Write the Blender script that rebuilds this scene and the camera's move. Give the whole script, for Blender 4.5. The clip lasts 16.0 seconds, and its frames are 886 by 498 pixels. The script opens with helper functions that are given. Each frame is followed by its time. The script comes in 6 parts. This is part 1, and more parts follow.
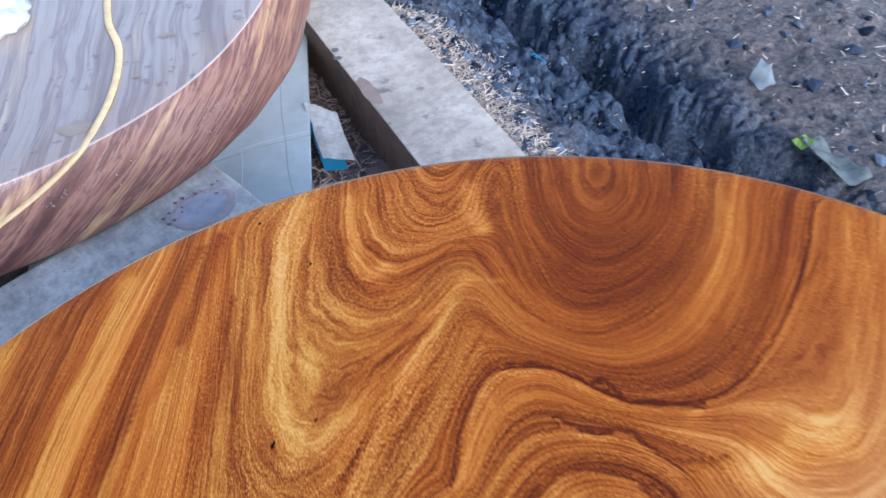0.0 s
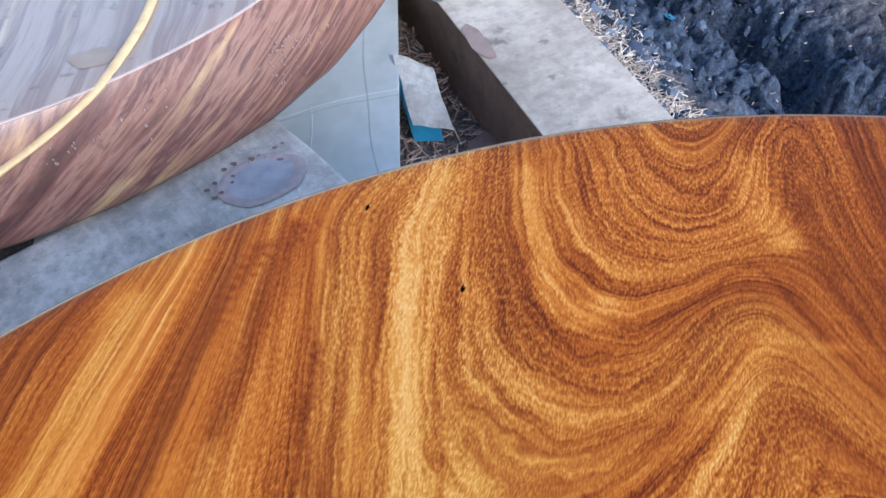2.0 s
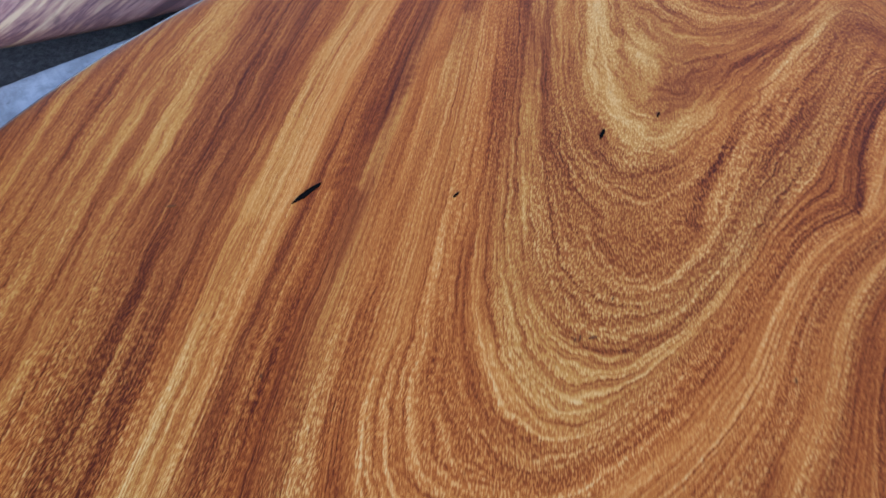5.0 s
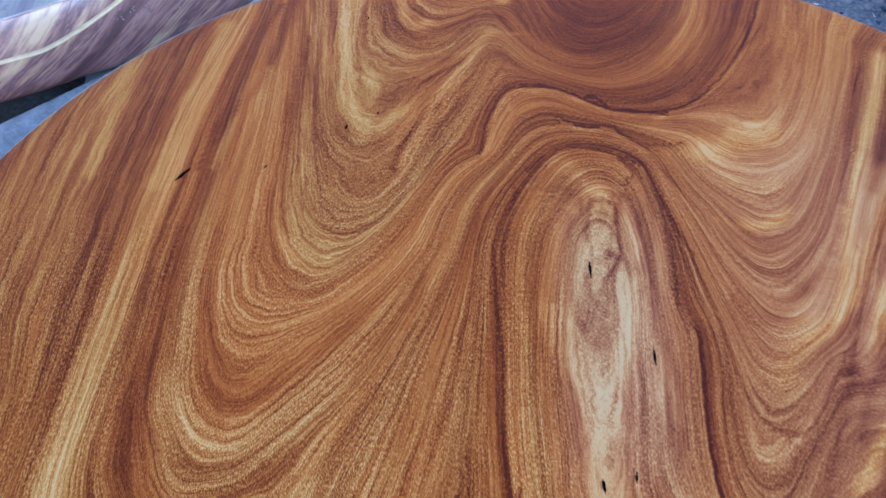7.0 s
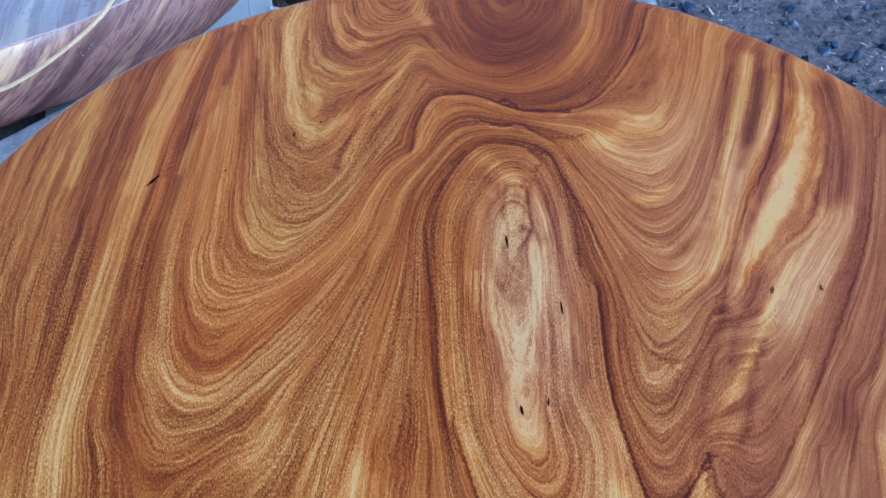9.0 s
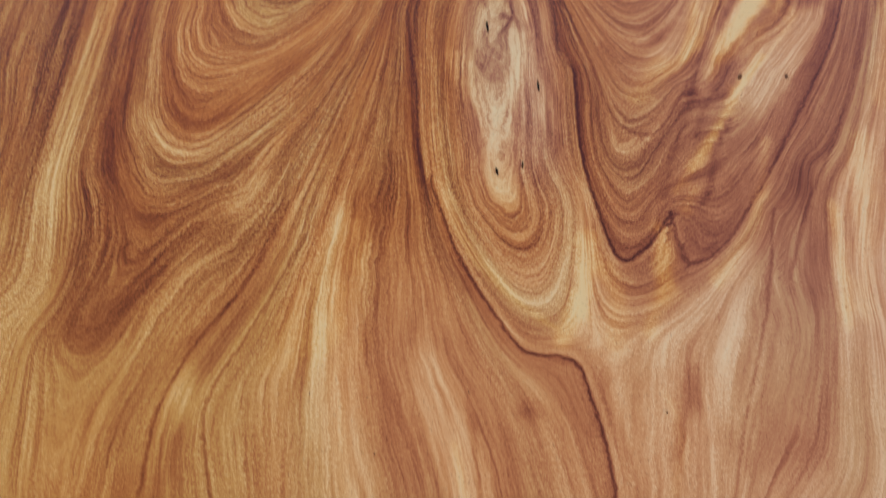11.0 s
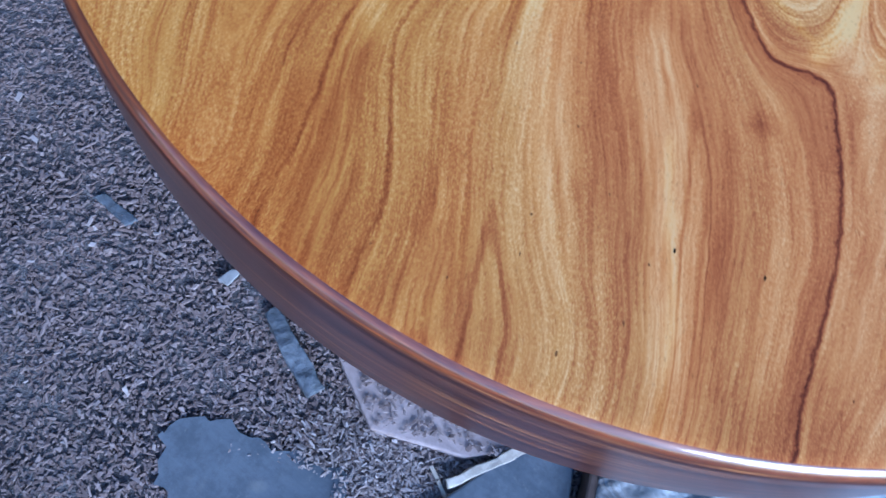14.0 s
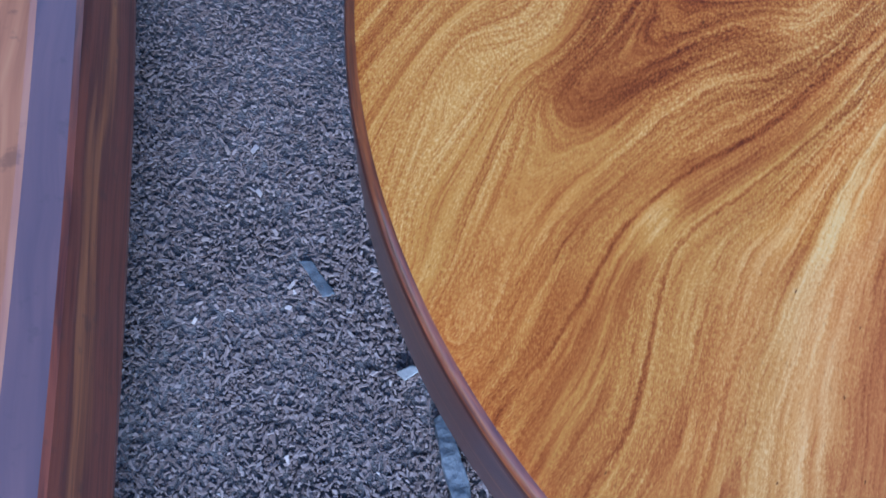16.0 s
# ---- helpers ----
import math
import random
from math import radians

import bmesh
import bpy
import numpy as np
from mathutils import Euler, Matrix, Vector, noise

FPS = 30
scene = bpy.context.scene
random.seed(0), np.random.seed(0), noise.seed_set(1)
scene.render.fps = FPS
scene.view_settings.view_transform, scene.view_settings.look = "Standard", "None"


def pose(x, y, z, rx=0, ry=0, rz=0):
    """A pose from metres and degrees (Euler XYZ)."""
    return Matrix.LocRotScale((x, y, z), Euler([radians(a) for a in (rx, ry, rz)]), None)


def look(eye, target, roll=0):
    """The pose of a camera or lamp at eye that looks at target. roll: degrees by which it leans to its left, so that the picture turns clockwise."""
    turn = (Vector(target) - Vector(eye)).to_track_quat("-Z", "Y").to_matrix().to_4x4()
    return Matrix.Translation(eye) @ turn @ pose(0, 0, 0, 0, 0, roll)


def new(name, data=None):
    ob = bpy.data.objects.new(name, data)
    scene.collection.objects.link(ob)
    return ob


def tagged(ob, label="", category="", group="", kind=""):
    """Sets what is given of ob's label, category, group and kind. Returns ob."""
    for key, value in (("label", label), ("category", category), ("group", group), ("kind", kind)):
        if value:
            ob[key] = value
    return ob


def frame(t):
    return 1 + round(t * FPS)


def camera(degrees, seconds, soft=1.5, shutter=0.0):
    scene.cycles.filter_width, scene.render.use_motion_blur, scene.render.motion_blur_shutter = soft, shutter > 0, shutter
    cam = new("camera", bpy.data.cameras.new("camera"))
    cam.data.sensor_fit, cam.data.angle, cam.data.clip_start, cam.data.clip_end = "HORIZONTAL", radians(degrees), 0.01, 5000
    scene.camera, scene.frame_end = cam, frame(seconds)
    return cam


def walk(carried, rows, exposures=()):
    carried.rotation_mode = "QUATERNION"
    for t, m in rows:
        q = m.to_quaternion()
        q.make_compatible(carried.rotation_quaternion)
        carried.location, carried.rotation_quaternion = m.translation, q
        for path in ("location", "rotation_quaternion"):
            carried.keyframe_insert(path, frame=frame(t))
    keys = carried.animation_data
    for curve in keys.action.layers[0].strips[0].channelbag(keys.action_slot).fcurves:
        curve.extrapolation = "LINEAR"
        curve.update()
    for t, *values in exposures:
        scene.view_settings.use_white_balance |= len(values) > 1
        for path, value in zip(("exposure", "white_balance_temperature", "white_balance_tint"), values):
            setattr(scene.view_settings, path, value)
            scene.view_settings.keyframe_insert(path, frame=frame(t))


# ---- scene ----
cam = camera(52.1, 16.0, shutter=0.3)
PATH = [
    (0, (-0.0354, -0.0624, 0.9444), (-0.1146, 0.7362, 0.0528), -4.6),
    (0.5, (-0.0942, 0.0570, 0.8418), (-0.1914, 0.8544, -0.0504), -3.2),
    (1, (-0.1104, 0.1350, 0.7896), (-0.2256, 0.9276, -0.1044), -3.6),
    (1.5, (-0.1230, 0.1632, 0.7380), (-0.2586, 0.9486, -0.1590), -4.5),
    (2, (-0.1434, 0.1476, 0.7254), (-0.2826, 0.9288, -0.1746), -4.5),
    (2.5, (-0.1602, 0.1092, 0.7230), (-0.3006, 0.8874, -0.1794), -3.6),
    (3, (-0.1698, 0.0714, 0.7170), (-0.3102, 0.8448, -0.1902), -2.6),
    (3.5, (-0.1794, 0.0462, 0.7098), (-0.3156, 0.8010, -0.2130), -0.9),
    (4, (-0.1956, 0.0192, 0.7152), (-0.3324, 0.7662, -0.2142), -0.1),
    (4.5, (-0.1932, -0.0132, 0.7104), (-0.3372, 0.7134, -0.2340), 0.2),
    (4.7, (-0.1944, -0.0420, 0.7206), (-0.3444, 0.6774, -0.2280), -0.2),
    (6.8, (-0.0816, -0.3198, 0.9486), (-0.1368, 0.4416, 0.0222), -0.2),
    (7, (-0.0684, -0.3360, 0.9666), (-0.1098, 0.4272, 0.0414), -0.1),
    (7.5, (-0.0642, -0.3720, 0.9966), (-0.0666, 0.3924, 0.0714), 0.7),
    (8, (-0.0624, -0.4020, 1.0284), (-0.0630, 0.3738, 0.1128), -0.1),
    (8.2, (-0.0600, -0.4104, 1.0284), (-0.0582, 0.3720, 0.1188), -0.1),
    (10.3, (-0.0468, -0.5046, 1.0296), (-0.0030, 0.2952, 0.1356), 1.3),
    (10.5, (-0.0516, -0.5148, 1.0284), (-0.0090, 0.2646, 0.1170), 1.5),
    (11, (-0.0552, -0.5502, 0.9840), (-0.0036, 0.1500, 0.0102), 4.1),
    (11.5, (-0.0534, -0.5586, 0.9456), (0.0210, 0.0354, -0.0942), 9.7),
    (12, (-0.0606, -0.5706, 0.9048), (0.0156, -0.0744, -0.1854), 14.2),
    (12.5, (-0.0720, -0.5808, 0.8910), (0.0024, -0.1410, -0.2232), 16.6),
    (13, (-0.0870, -0.5778, 0.8892), (-0.0210, -0.1608, -0.2340), 18.5),
    (13.5, (-0.1026, -0.5730, 0.8850), (-0.0786, -0.1644, -0.2430), 15.4),
    (14, (-0.1218, -0.5664, 0.8850), (-0.1320, -0.1644, -0.2460), 13.3),
    (14.5, (-0.1548, -0.5568, 0.8880), (-0.2100, -0.1608, -0.2436), 12.6),
    (15, (-0.1752, -0.5448, 0.8922), (-0.2730, -0.1596, -0.2400), 10.3),
    (15.5, (-0.1932, -0.5274, 0.9006), (-0.3402, -0.1536, -0.2304), 5.8),
    (16, (-0.2142, -0.5094, 0.9066), (-0.4008, -0.1326, -0.2172), 3.5),
]
EXPOSURE = [(0, 1.71, 5700, 10), (2, 1.76, 5950, 10), (3.3, 1.60, 5750, 10), (4.5, 1.44, 4900, 9), (7, 1.42, 4250, 8), (8, 1.48, 4200, 8), (10.5, 1.36, 5100, 9), (12, 1.46, 4550, 8), (13, 1.52, 4300, 8), (16, 1.56, 4350, 7)]
walk(cam, [(t, look(eye, target, roll)) for t, eye, target, roll in PATH], EXPOSURE)

# light: open shade under a bright, hazy sky
world = bpy.data.worlds.new("sky")
scene.world = world
world.use_nodes = True
wn = world.node_tree
sky = wn.nodes.new("ShaderNodeTexSky")
sky.sky_type = "NISHITA"
sky.sun_disc = False
sky.sun_elevation = radians(27)
sky.sun_rotation = radians(142)
sky.air_density, sky.dust_density, sky.ozone_density = 1.3, 0.6, 2.0
wn.links.new(sky.outputs[0], wn.nodes["Background"].inputs[0])
wn.nodes["Background"].inputs[1].default_value = 0.115
sun = new("sun", bpy.data.lights.new("sun", "SUN"))
sun.data.energy = 1.9
sun.data.angle = radians(30)
sun.data.color = (1.0, 0.94, 0.88)
sun.matrix_world = look((0.52, -0.66, 0.43), (0, 0, 0))


# the plan below is drawn at five thirds of true size
UNIT = 0.6


# ---- material helpers ----
class Nodes:
    """A short hand for node trees."""

    def __init__(self, name, rough=0.6, coat=0.0):
        self.mat = bpy.data.materials.new(name)
        self.mat.use_nodes = True
        self.tree = self.mat.node_tree
        self.bsdf = self.tree.nodes["Principled BSDF"]
        self.bsdf.inputs["Roughness"].default_value = rough
        self.bsdf.inputs["Coat Weight"].default_value = coat
        self.bsdf.inputs["Coat Roughness"].default_value = 0.08

    def put(self, socket, value):
        if hasattr(value, "is_output"):
            self.tree.links.new(value, socket)
        else:
            socket.default_value = value

    def coords(self, scale=(1, 1, 1), turn=0.0, kind="Object"):
        tc = self.tree.nodes.new("ShaderNodeTexCoord")
        mp = self.tree.nodes.new("ShaderNodeMapping")
        mp.inputs["Scale"].default_value = [k / UNIT for k in scale]
        mp.inputs["Rotation"].default_value = (0, 0, turn)
        self.tree.links.new(tc.outputs[kind], mp.inputs[0])
        return mp.outputs[0]

    def attr(self, name):
        n = self.tree.nodes.new("ShaderNodeAttribute")
        n.attribute_name = name
        return n.outputs["Fac"]

    def xyz(self, x, y, z):
        n = self.tree.nodes.new("ShaderNodeCombineXYZ")
        for k, v in enumerate((x, y, z)):
            self.put(n.inputs[k], v)
        return n.outputs[0]

    def split(self, v):
        n = self.tree.nodes.new("ShaderNodeSeparateXYZ")
        self.put(n.inputs[0], v)
        return n.outputs

    def math(self, op, a, b=0.0, c=0.0):
        n = self.tree.nodes.new("ShaderNodeMath")
        n.operation = op
        for k, v in enumerate((a, b, c)):
            self.put(n.inputs[k], v)
        return n.outputs[0]

    def noise(self, vec, scale=1.0, detail=3.0, rough=0.55, warp=0.0):
        n = self.tree.nodes.new("ShaderNodeTexNoise")
        self.put(n.inputs["Vector"], vec)
        n.inputs["Scale"].default_value = scale
        n.inputs["Detail"].default_value = detail
        n.inputs["Roughness"].default_value = rough
        n.inputs["Distortion"].default_value = warp
        return n.outputs["Fac"]

    def ramp(self, fac, *stops):
        n = self.tree.nodes.new("ShaderNodeValToRGB")
        e = n.color_ramp.elements
        while len(e) < len(stops):
            e.new(0.5)
        for k, (p, c) in enumerate(stops):
            e[k].position = p
            e[k].color = (*c, 1) if len(c) == 3 else c
        self.put(n.inputs[0], fac)
        return n.outputs[0]

    def range(self, v, a, b, c=0.0, d=1.0):
        n = self.tree.nodes.new("ShaderNodeMapRange")
        n.interpolation_type = "SMOOTHSTEP"
        for k, x in enumerate((v, a, b, c, d)):
            self.put(n.inputs[k], x)
        return n.outputs[0]

    def mix(self, fac, a, b, kind="MIX"):
        n = self.tree.nodes.new("ShaderNodeMix")
        n.data_type, n.blend_type = "RGBA", kind
        self.put(n.inputs[0], fac)
        self.put(n.inputs[6], a if hasattr(a, "is_output") else (*a, 1))
        self.put(n.inputs[7], b if hasattr(b, "is_output") else (*b, 1))
        return n.outputs[2]

    def bump(self, height, strength=0.3, distance=0.002):
        n = self.tree.nodes.new("ShaderNodeBump")
        n.inputs["Strength"].default_value = strength
        n.inputs["Distance"].default_value = distance
        self.put(n.inputs["Height"], height)
        self.tree.links.new(n.outputs[0], self.bsdf.inputs["Normal"])

    def random(self):
        return self.tree.nodes.new("ShaderNodeObjectInfo").outputs["Random"]

    def island(self):
        return self.tree.nodes.new("ShaderNodeNewGeometry").outputs["Random Per Island"]

    def colour(self, c):
        self.put(self.bsdf.inputs["Base Color"], c if hasattr(c, "is_output") else (*c, 1))
        return self

    def gloss(self, v):
        self.put(self.bsdf.inputs["Roughness"], v)


def figured_wood():
    """Varnished crotch wood: bands follow the growth lines stored on the top, short vessel marks run the way the trunk grew."""
    m = Nodes("figured_wood", 0.42, 0.04)
    m.bsdf.inputs["Specular IOR Level"].default_value = 0.10
    fig, tone, knotty, busy = m.attr("figure"), m.attr("tone"), m.attr("swirl"), m.attr("busy")
    c = m.coords()
    x, y, z = m.split(c)

    def centred(n, k):
        return m.math("MULTIPLY", m.math("SUBTRACT", n, 0.5), k)

    # vessel marks: short dashes, a little slanted from patch to patch
    lean = m.math("MULTIPLY_ADD", centred(m.noise(c, 7.0, 2), 0.05), 1.0, x)
    fleck = m.noise(m.xyz(m.math("MULTIPLY", lean, 1050), m.math("MULTIPLY", y, 230), 0.0), 1.0, 1, 0.5)
    dash = m.noise(m.xyz(m.math("MULTIPLY", lean, 330), m.math("MULTIPLY", y, 75), 3.0), 1.0, 2, 0.5)
    fig = m.math("ADD", fig, m.math("ADD", centred(m.noise(c, 9.0, 3), 0.022), m.math("MULTIPLY", centred(m.noise(c, 36.0, 2), 0.018), m.range(busy, 0.62, 1.0, 0.12, 1.0))))
    fig = m.math("ADD", fig, m.math("MULTIPLY", centred(m.noise(m.coords((1, 0.45, 1)), 16.0, 3, 0.5, 0.6), 0.05), knotty))
    ragged = m.math("ADD", fig, m.math("ADD", centred(fleck, 0.005), centred(dash, 0.006)))

    def streak(f, across, along, detail, rough=0.5, lift=0.0):
        return m.noise(m.xyz(m.math("MULTIPLY", f, across), m.math("MULTIPLY", x, along), m.math("MULTIPLY_ADD", y, along, lift)), 1.0, detail, rough)

    wide, band = streak(ragged, 9, 1.2, 2), streak(ragged, 30, 3.6, 2)
    line, fibre = streak(ragged, 115, 9.0, 2, 0.55), streak(fig, 330, 16.0, 2, 0.6)
    v = m.math("MULTIPLY_ADD", m.math("SUBTRACT", tone, 0.5), 0.62, 0.475)
    v = m.math("ADD", v, m.attr("sapwood"))
    burl = m.noise(m.coords((1, 0.20, 1)), 34.0, 4, 0.55, 1.4)
    v = m.math("MULTIPLY_ADD", m.math("MULTIPLY", m.math("SUBTRACT", burl, 0.50), knotty), 1.0, v)
    for n, k in ((wide, 0.48), (band, 0.66), (line, 0.62), (fibre, 0.50)):
        v = m.math("MULTIPLY_ADD", centred(n, k), busy, v)
    v = m.math("MULTIPLY_ADD", m.attr("cloud"), m.math("ADD", m.range(band, 0.36, 0.62, 0.18, 0.45), m.range(line, 0.36, 0.64, 0.0, 0.42)), v)
    # smooth ribbons lie over the bands and swallow most of them
    edge = m.range(band, 0.38, 0.62, 0.55, 0.95)
    v = m.math("ADD", m.math("MULTIPLY", v, m.math("SUBTRACT", 1.0, m.math("MULTIPLY", m.attr("cover"), edge))), m.math("MULTIPLY", m.attr("shade"), edge))
    v = m.math("MULTIPLY_ADD", m.math("ADD", centred(line, 0.34), centred(fibre, 0.34)), m.attr("cover"), v)
    # the marks show most in the middle tones and lie in patches
    patch = m.range(m.noise(m.xyz(m.math("MULTIPLY", fig, 7), m.math("MULTIPLY", x, 3), m.math("MULTIPLY", y, 3)), 1.0, 2), 0.36, 0.60, 0.45, 1.05)
    calm = m.math("MULTIPLY", m.math("MULTIPLY", m.math("MULTIPLY_ADD", m.attr("rose"), -0.9, 1.0), m.range(busy, 0.55, 1.0, 0.50, 1.0)), m.math("MULTIPLY", m.attr("marks"), m.range(tone, 0.62, 0.95, 1.0, 0.45)))
    v = m.math("MULTIPLY_ADD", m.math("MULTIPLY", m.range(fleck, 0.46, 0.61, -0.07, 0.24), patch), calm, v)
    v = m.math("MULTIPLY_ADD", centred(dash, 0.20), calm, v)
    hairline = m.noise(m.xyz(m.math("MULTIPLY", lean, 1400), m.math("MULTIPLY", y, 330), 5.0), 1.0, 1)
    v = m.math("MULTIPLY_ADD", centred(hairline, 0.30), calm, v)
    # long dark scratches of open grain
    open_grain = m.noise(m.xyz(m.math("MULTIPLY", lean, 520), m.math("MULTIPLY", y, 26), 9.0), 1.0, 2)
    v = m.math("SUBTRACT", v, m.range(open_grain, 0.60, 0.72, 0.0, 0.11))
    # lines where bark was folded in
    seam = m.math("ABSOLUTE", m.math("ADD", centred(m.noise(c, 60, 4, 0.65), 0.010), m.attr("seam_offset")))
    dark = m.math("MULTIPLY", m.range(seam, 0.0003, 0.0034, 1, 0), m.attr("seam_strength"))
    v = m.math("MULTIPLY_ADD", dark, -0.36, v)
    lip = m.math("MULTIPLY", m.range(m.attr("seam_offset"), -0.016, -0.006), m.range(m.attr("seam_offset"), -0.005, -0.002, 1, 0))
    v = m.math("MULTIPLY_ADD", m.math("MULTIPLY", lip, m.attr("seam_strength")), 0.20, v)
    # hair-thin growth lines here and there
    hair = m.math("ABSOLUTE", m.math("SUBTRACT", streak(fig, 16, 1.0, 1, 0.5, 7.0), 0.5))
    some = m.range(streak(fig, 5, 2.5, 2, 0.5, 2.0), 0.50, 0.62, 0.0, 0.16)
    v = m.math("SUBTRACT", v, m.math("MULTIPLY", m.range(hair, 0.005, 0.018, 1, 0), some))
    thin = m.math("ABSOLUTE", m.math("SUBTRACT", streak(ragged, 48, 1.8, 1, 0.5, 11.0), 0.5))
    few = m.range(streak(fig, 7, 2.0, 2, 0.5, 5.0), 0.45, 0.62, 0.0, 0.13)
    v = m.math("SUBTRACT", v, m.math("MULTIPLY", m.range(thin, 0.01, 0.06, 1, 0), m.math("MULTIPLY", few, calm)))
    rings = m.math("ABSOLUTE", m.math("SUBTRACT", streak(ragged, 95, 1.3, 1, 0.5, 15.0), 0.5))
    many = m.math("MULTIPLY", m.range(streak(fig, 6, 2.2, 2, 0.5, 8.0), 0.38, 0.58, 0.02, 0.15), m.math("MULTIPLY", m.attr("marks"), m.range(busy, 0.60, 1.0, 0.45, 1.0)))
    v = m.math("SUBTRACT", v, m.math("MULTIPLY", m.range(rings, 0.01, 0.07, 1, 0), many))
    red = m.ramp(v, (0.05, (0.060, 0.0090, 0.0019)), (0.25, (0.155, 0.0281, 0.0037)), (0.45, (0.295, 0.0722, 0.0088)),
                 (0.65, (0.43, 0.1417, 0.0200)), (0.85, (0.56, 0.2538, 0.0625)), (1.0, (0.56, 0.315, 0.105)))
    gold = m.ramp(v, (0.05, (0.060, 0.0104, 0.0024)), (0.25, (0.155, 0.0320, 0.0048)), (0.45, (0.285, 0.0772, 0.0120)),
                  (0.65, (0.42, 0.1748, 0.0264)), (0.85, (0.57, 0.2948, 0.0840)), (1.0, (0.57, 0.345, 0.120)))
    hue = streak(ragged, 5, 1.6, 2, 0.5, 4.0)
    col = m.mix(m.range(m.math("ADD", m.attr("gold"), hue), 0.42, 0.72), red, gold)
    rose = m.ramp(v, (0.05, (0.060, 0.0121, 0.0065)), (0.25, (0.155, 0.0444, 0.0238)), (0.45, (0.285, 0.1008, 0.0497)), (0.65, (0.41, 0.1890, 0.0918)), (0.85, (0.55, 0.3150, 0.1728)), (1.0, (0.56, 0.355, 0.20)))
    col = m.mix(m.attr("rose"), col, rose)
    pale = m.ramp(v, (0.20, (0.13, 0.035, 0.025)), (0.45, (0.30, 0.12, 0.065)), (0.75, (0.47, 0.25, 0.125)), (1.0, (0.54, 0.335, 0.165)))
    col = m.mix(m.math("MULTIPLY", knotty, 0.40), col, pale)
    col = m.mix(m.math("MULTIPLY", m.math("POWER", dark, 3.0), 0.35), col, (0.030, 0.007, 0.004))
    # small pores
    pore = m.range(m.noise(m.xyz(m.math("MULTIPLY", lean, 620), m.math("MULTIPLY", y, 120), 8.0), 1.0, 1), 0.62, 0.74)
    col = m.mix(m.math("MULTIPLY", pore, 0.35), col, (0.10, 0.024, 0.004))
    m.colour(col)
    m.gloss(m.math("MULTIPLY_ADD", fleck, 0.15, 0.33))
    m.bump(m.math("MULTIPLY_ADD", pore, -0.6, m.noise(c, 40, 2)), 0.12, 0.0006)
    return m.mat


def arris_wood():
    """The thickly varnished round-over between top and side."""
    m = Nodes("arris_wood", 0.34, 1.0)
    c = m.coords()
    x, y, z = m.split(c)
    v = m.noise(m.xyz(m.math("MULTIPLY", x, 14.0), m.math("MULTIPLY", y, 14.0), m.math("MULTIPLY", z, 260.0)), 1.0, 3, 0.6)
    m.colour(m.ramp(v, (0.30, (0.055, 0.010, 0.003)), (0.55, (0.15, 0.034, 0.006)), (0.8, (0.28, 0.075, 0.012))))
    m.bsdf.inputs["Coat Roughness"].default_value = 0.05
    m.bsdf.inputs["Coat IOR"].default_value = 1.5
    m.bump(m.noise(c, 30, 2), 0.08, 0.001)
    return m.mat


def edge_wood():
    """The turned side of a slab: long grain running round it."""
    m = Nodes("edge_wood", 0.32, 0.28)
    m.bsdf.inputs["Coat Roughness"].default_value = 0.16
    m.bsdf.inputs["Specular IOR Level"].default_value = 0.22
    x, y, z = m.split(m.coords())
    v = m.noise(m.xyz(m.math("MULTIPLY", x, 3.0), m.math("MULTIPLY", y, 3.0), m.math("MULTIPLY", z, 110.0)), 1.0, 4, 0.6)
    w = m.noise(m.xyz(m.math("MULTIPLY", x, 12.0), m.math("MULTIPLY", y, 12.0), m.math("MULTIPLY", z, 420.0)), 1.0, 2, 0.6)
    v = m.math("MULTIPLY_ADD", m.math("SUBTRACT", w, 0.5), 0.45, v)
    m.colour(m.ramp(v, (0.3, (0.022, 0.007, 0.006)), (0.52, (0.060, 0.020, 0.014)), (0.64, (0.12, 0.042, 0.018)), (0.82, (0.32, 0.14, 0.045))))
    m.bump(w, 0.1, 0.0008)
    return m.mat


def striped_wood(name, turn, stops, rough, coat, scale=1.0, cut=0.3, bow=1.0):
    """Sawn slab wood with broad stripes along one way."""
    m = Nodes(name, rough, coat)
    c = m.coords((1, 1, 1), turn)
    x, y, z = m.split(c)
    bend = m.noise(c, 2.2, 2)
    deep = m.math("MAXIMUM", m.math("SUBTRACT", 0.45, z), 0.0)
    lean = m.math("MULTIPLY", deep, m.math("MULTIPLY_ADD", deep, bow, 0.7))
    a = m.math("MULTIPLY_ADD", m.math("SUBTRACT", bend, 0.5), 0.10, m.math("ADD", x, lean))
    v = m.noise(m.xyz(m.math("MULTIPLY", a, 24 * scale), m.math("MULTIPLY", y, 0.6), m.math("MULTIPLY", z, 3.0)), 1.0, 4, 0.6)
    f = m.noise(m.xyz(m.math("MULTIPLY", a, 150 * scale), m.math("MULTIPLY", y, 4.0), m.math("MULTIPLY", z, 30.0)), 1.0, 3, 0.6)
    v = m.math("MULTIPLY_ADD", m.math("SUBTRACT", f, 0.5), 0.30, v)
    spots = m.noise(c, 30, 4)
    col = m.ramp(v, *stops)
    col = m.mix(m.range(spots, 0.60, 0.72, 0, 0.45), col, (0.06, 0.03, 0.025))
    m.colour(col)
    m.gloss(m.math("MULTIPLY_ADD", m.noise(c, 7, 3), 0.10, rough - 0.02))
    m.bsdf.inputs["Coat IOR"].default_value = 1.7
    m.bump(m.math("MULTIPLY_ADD", spots, 0.6, f), cut, 0.003)
    return m.mat


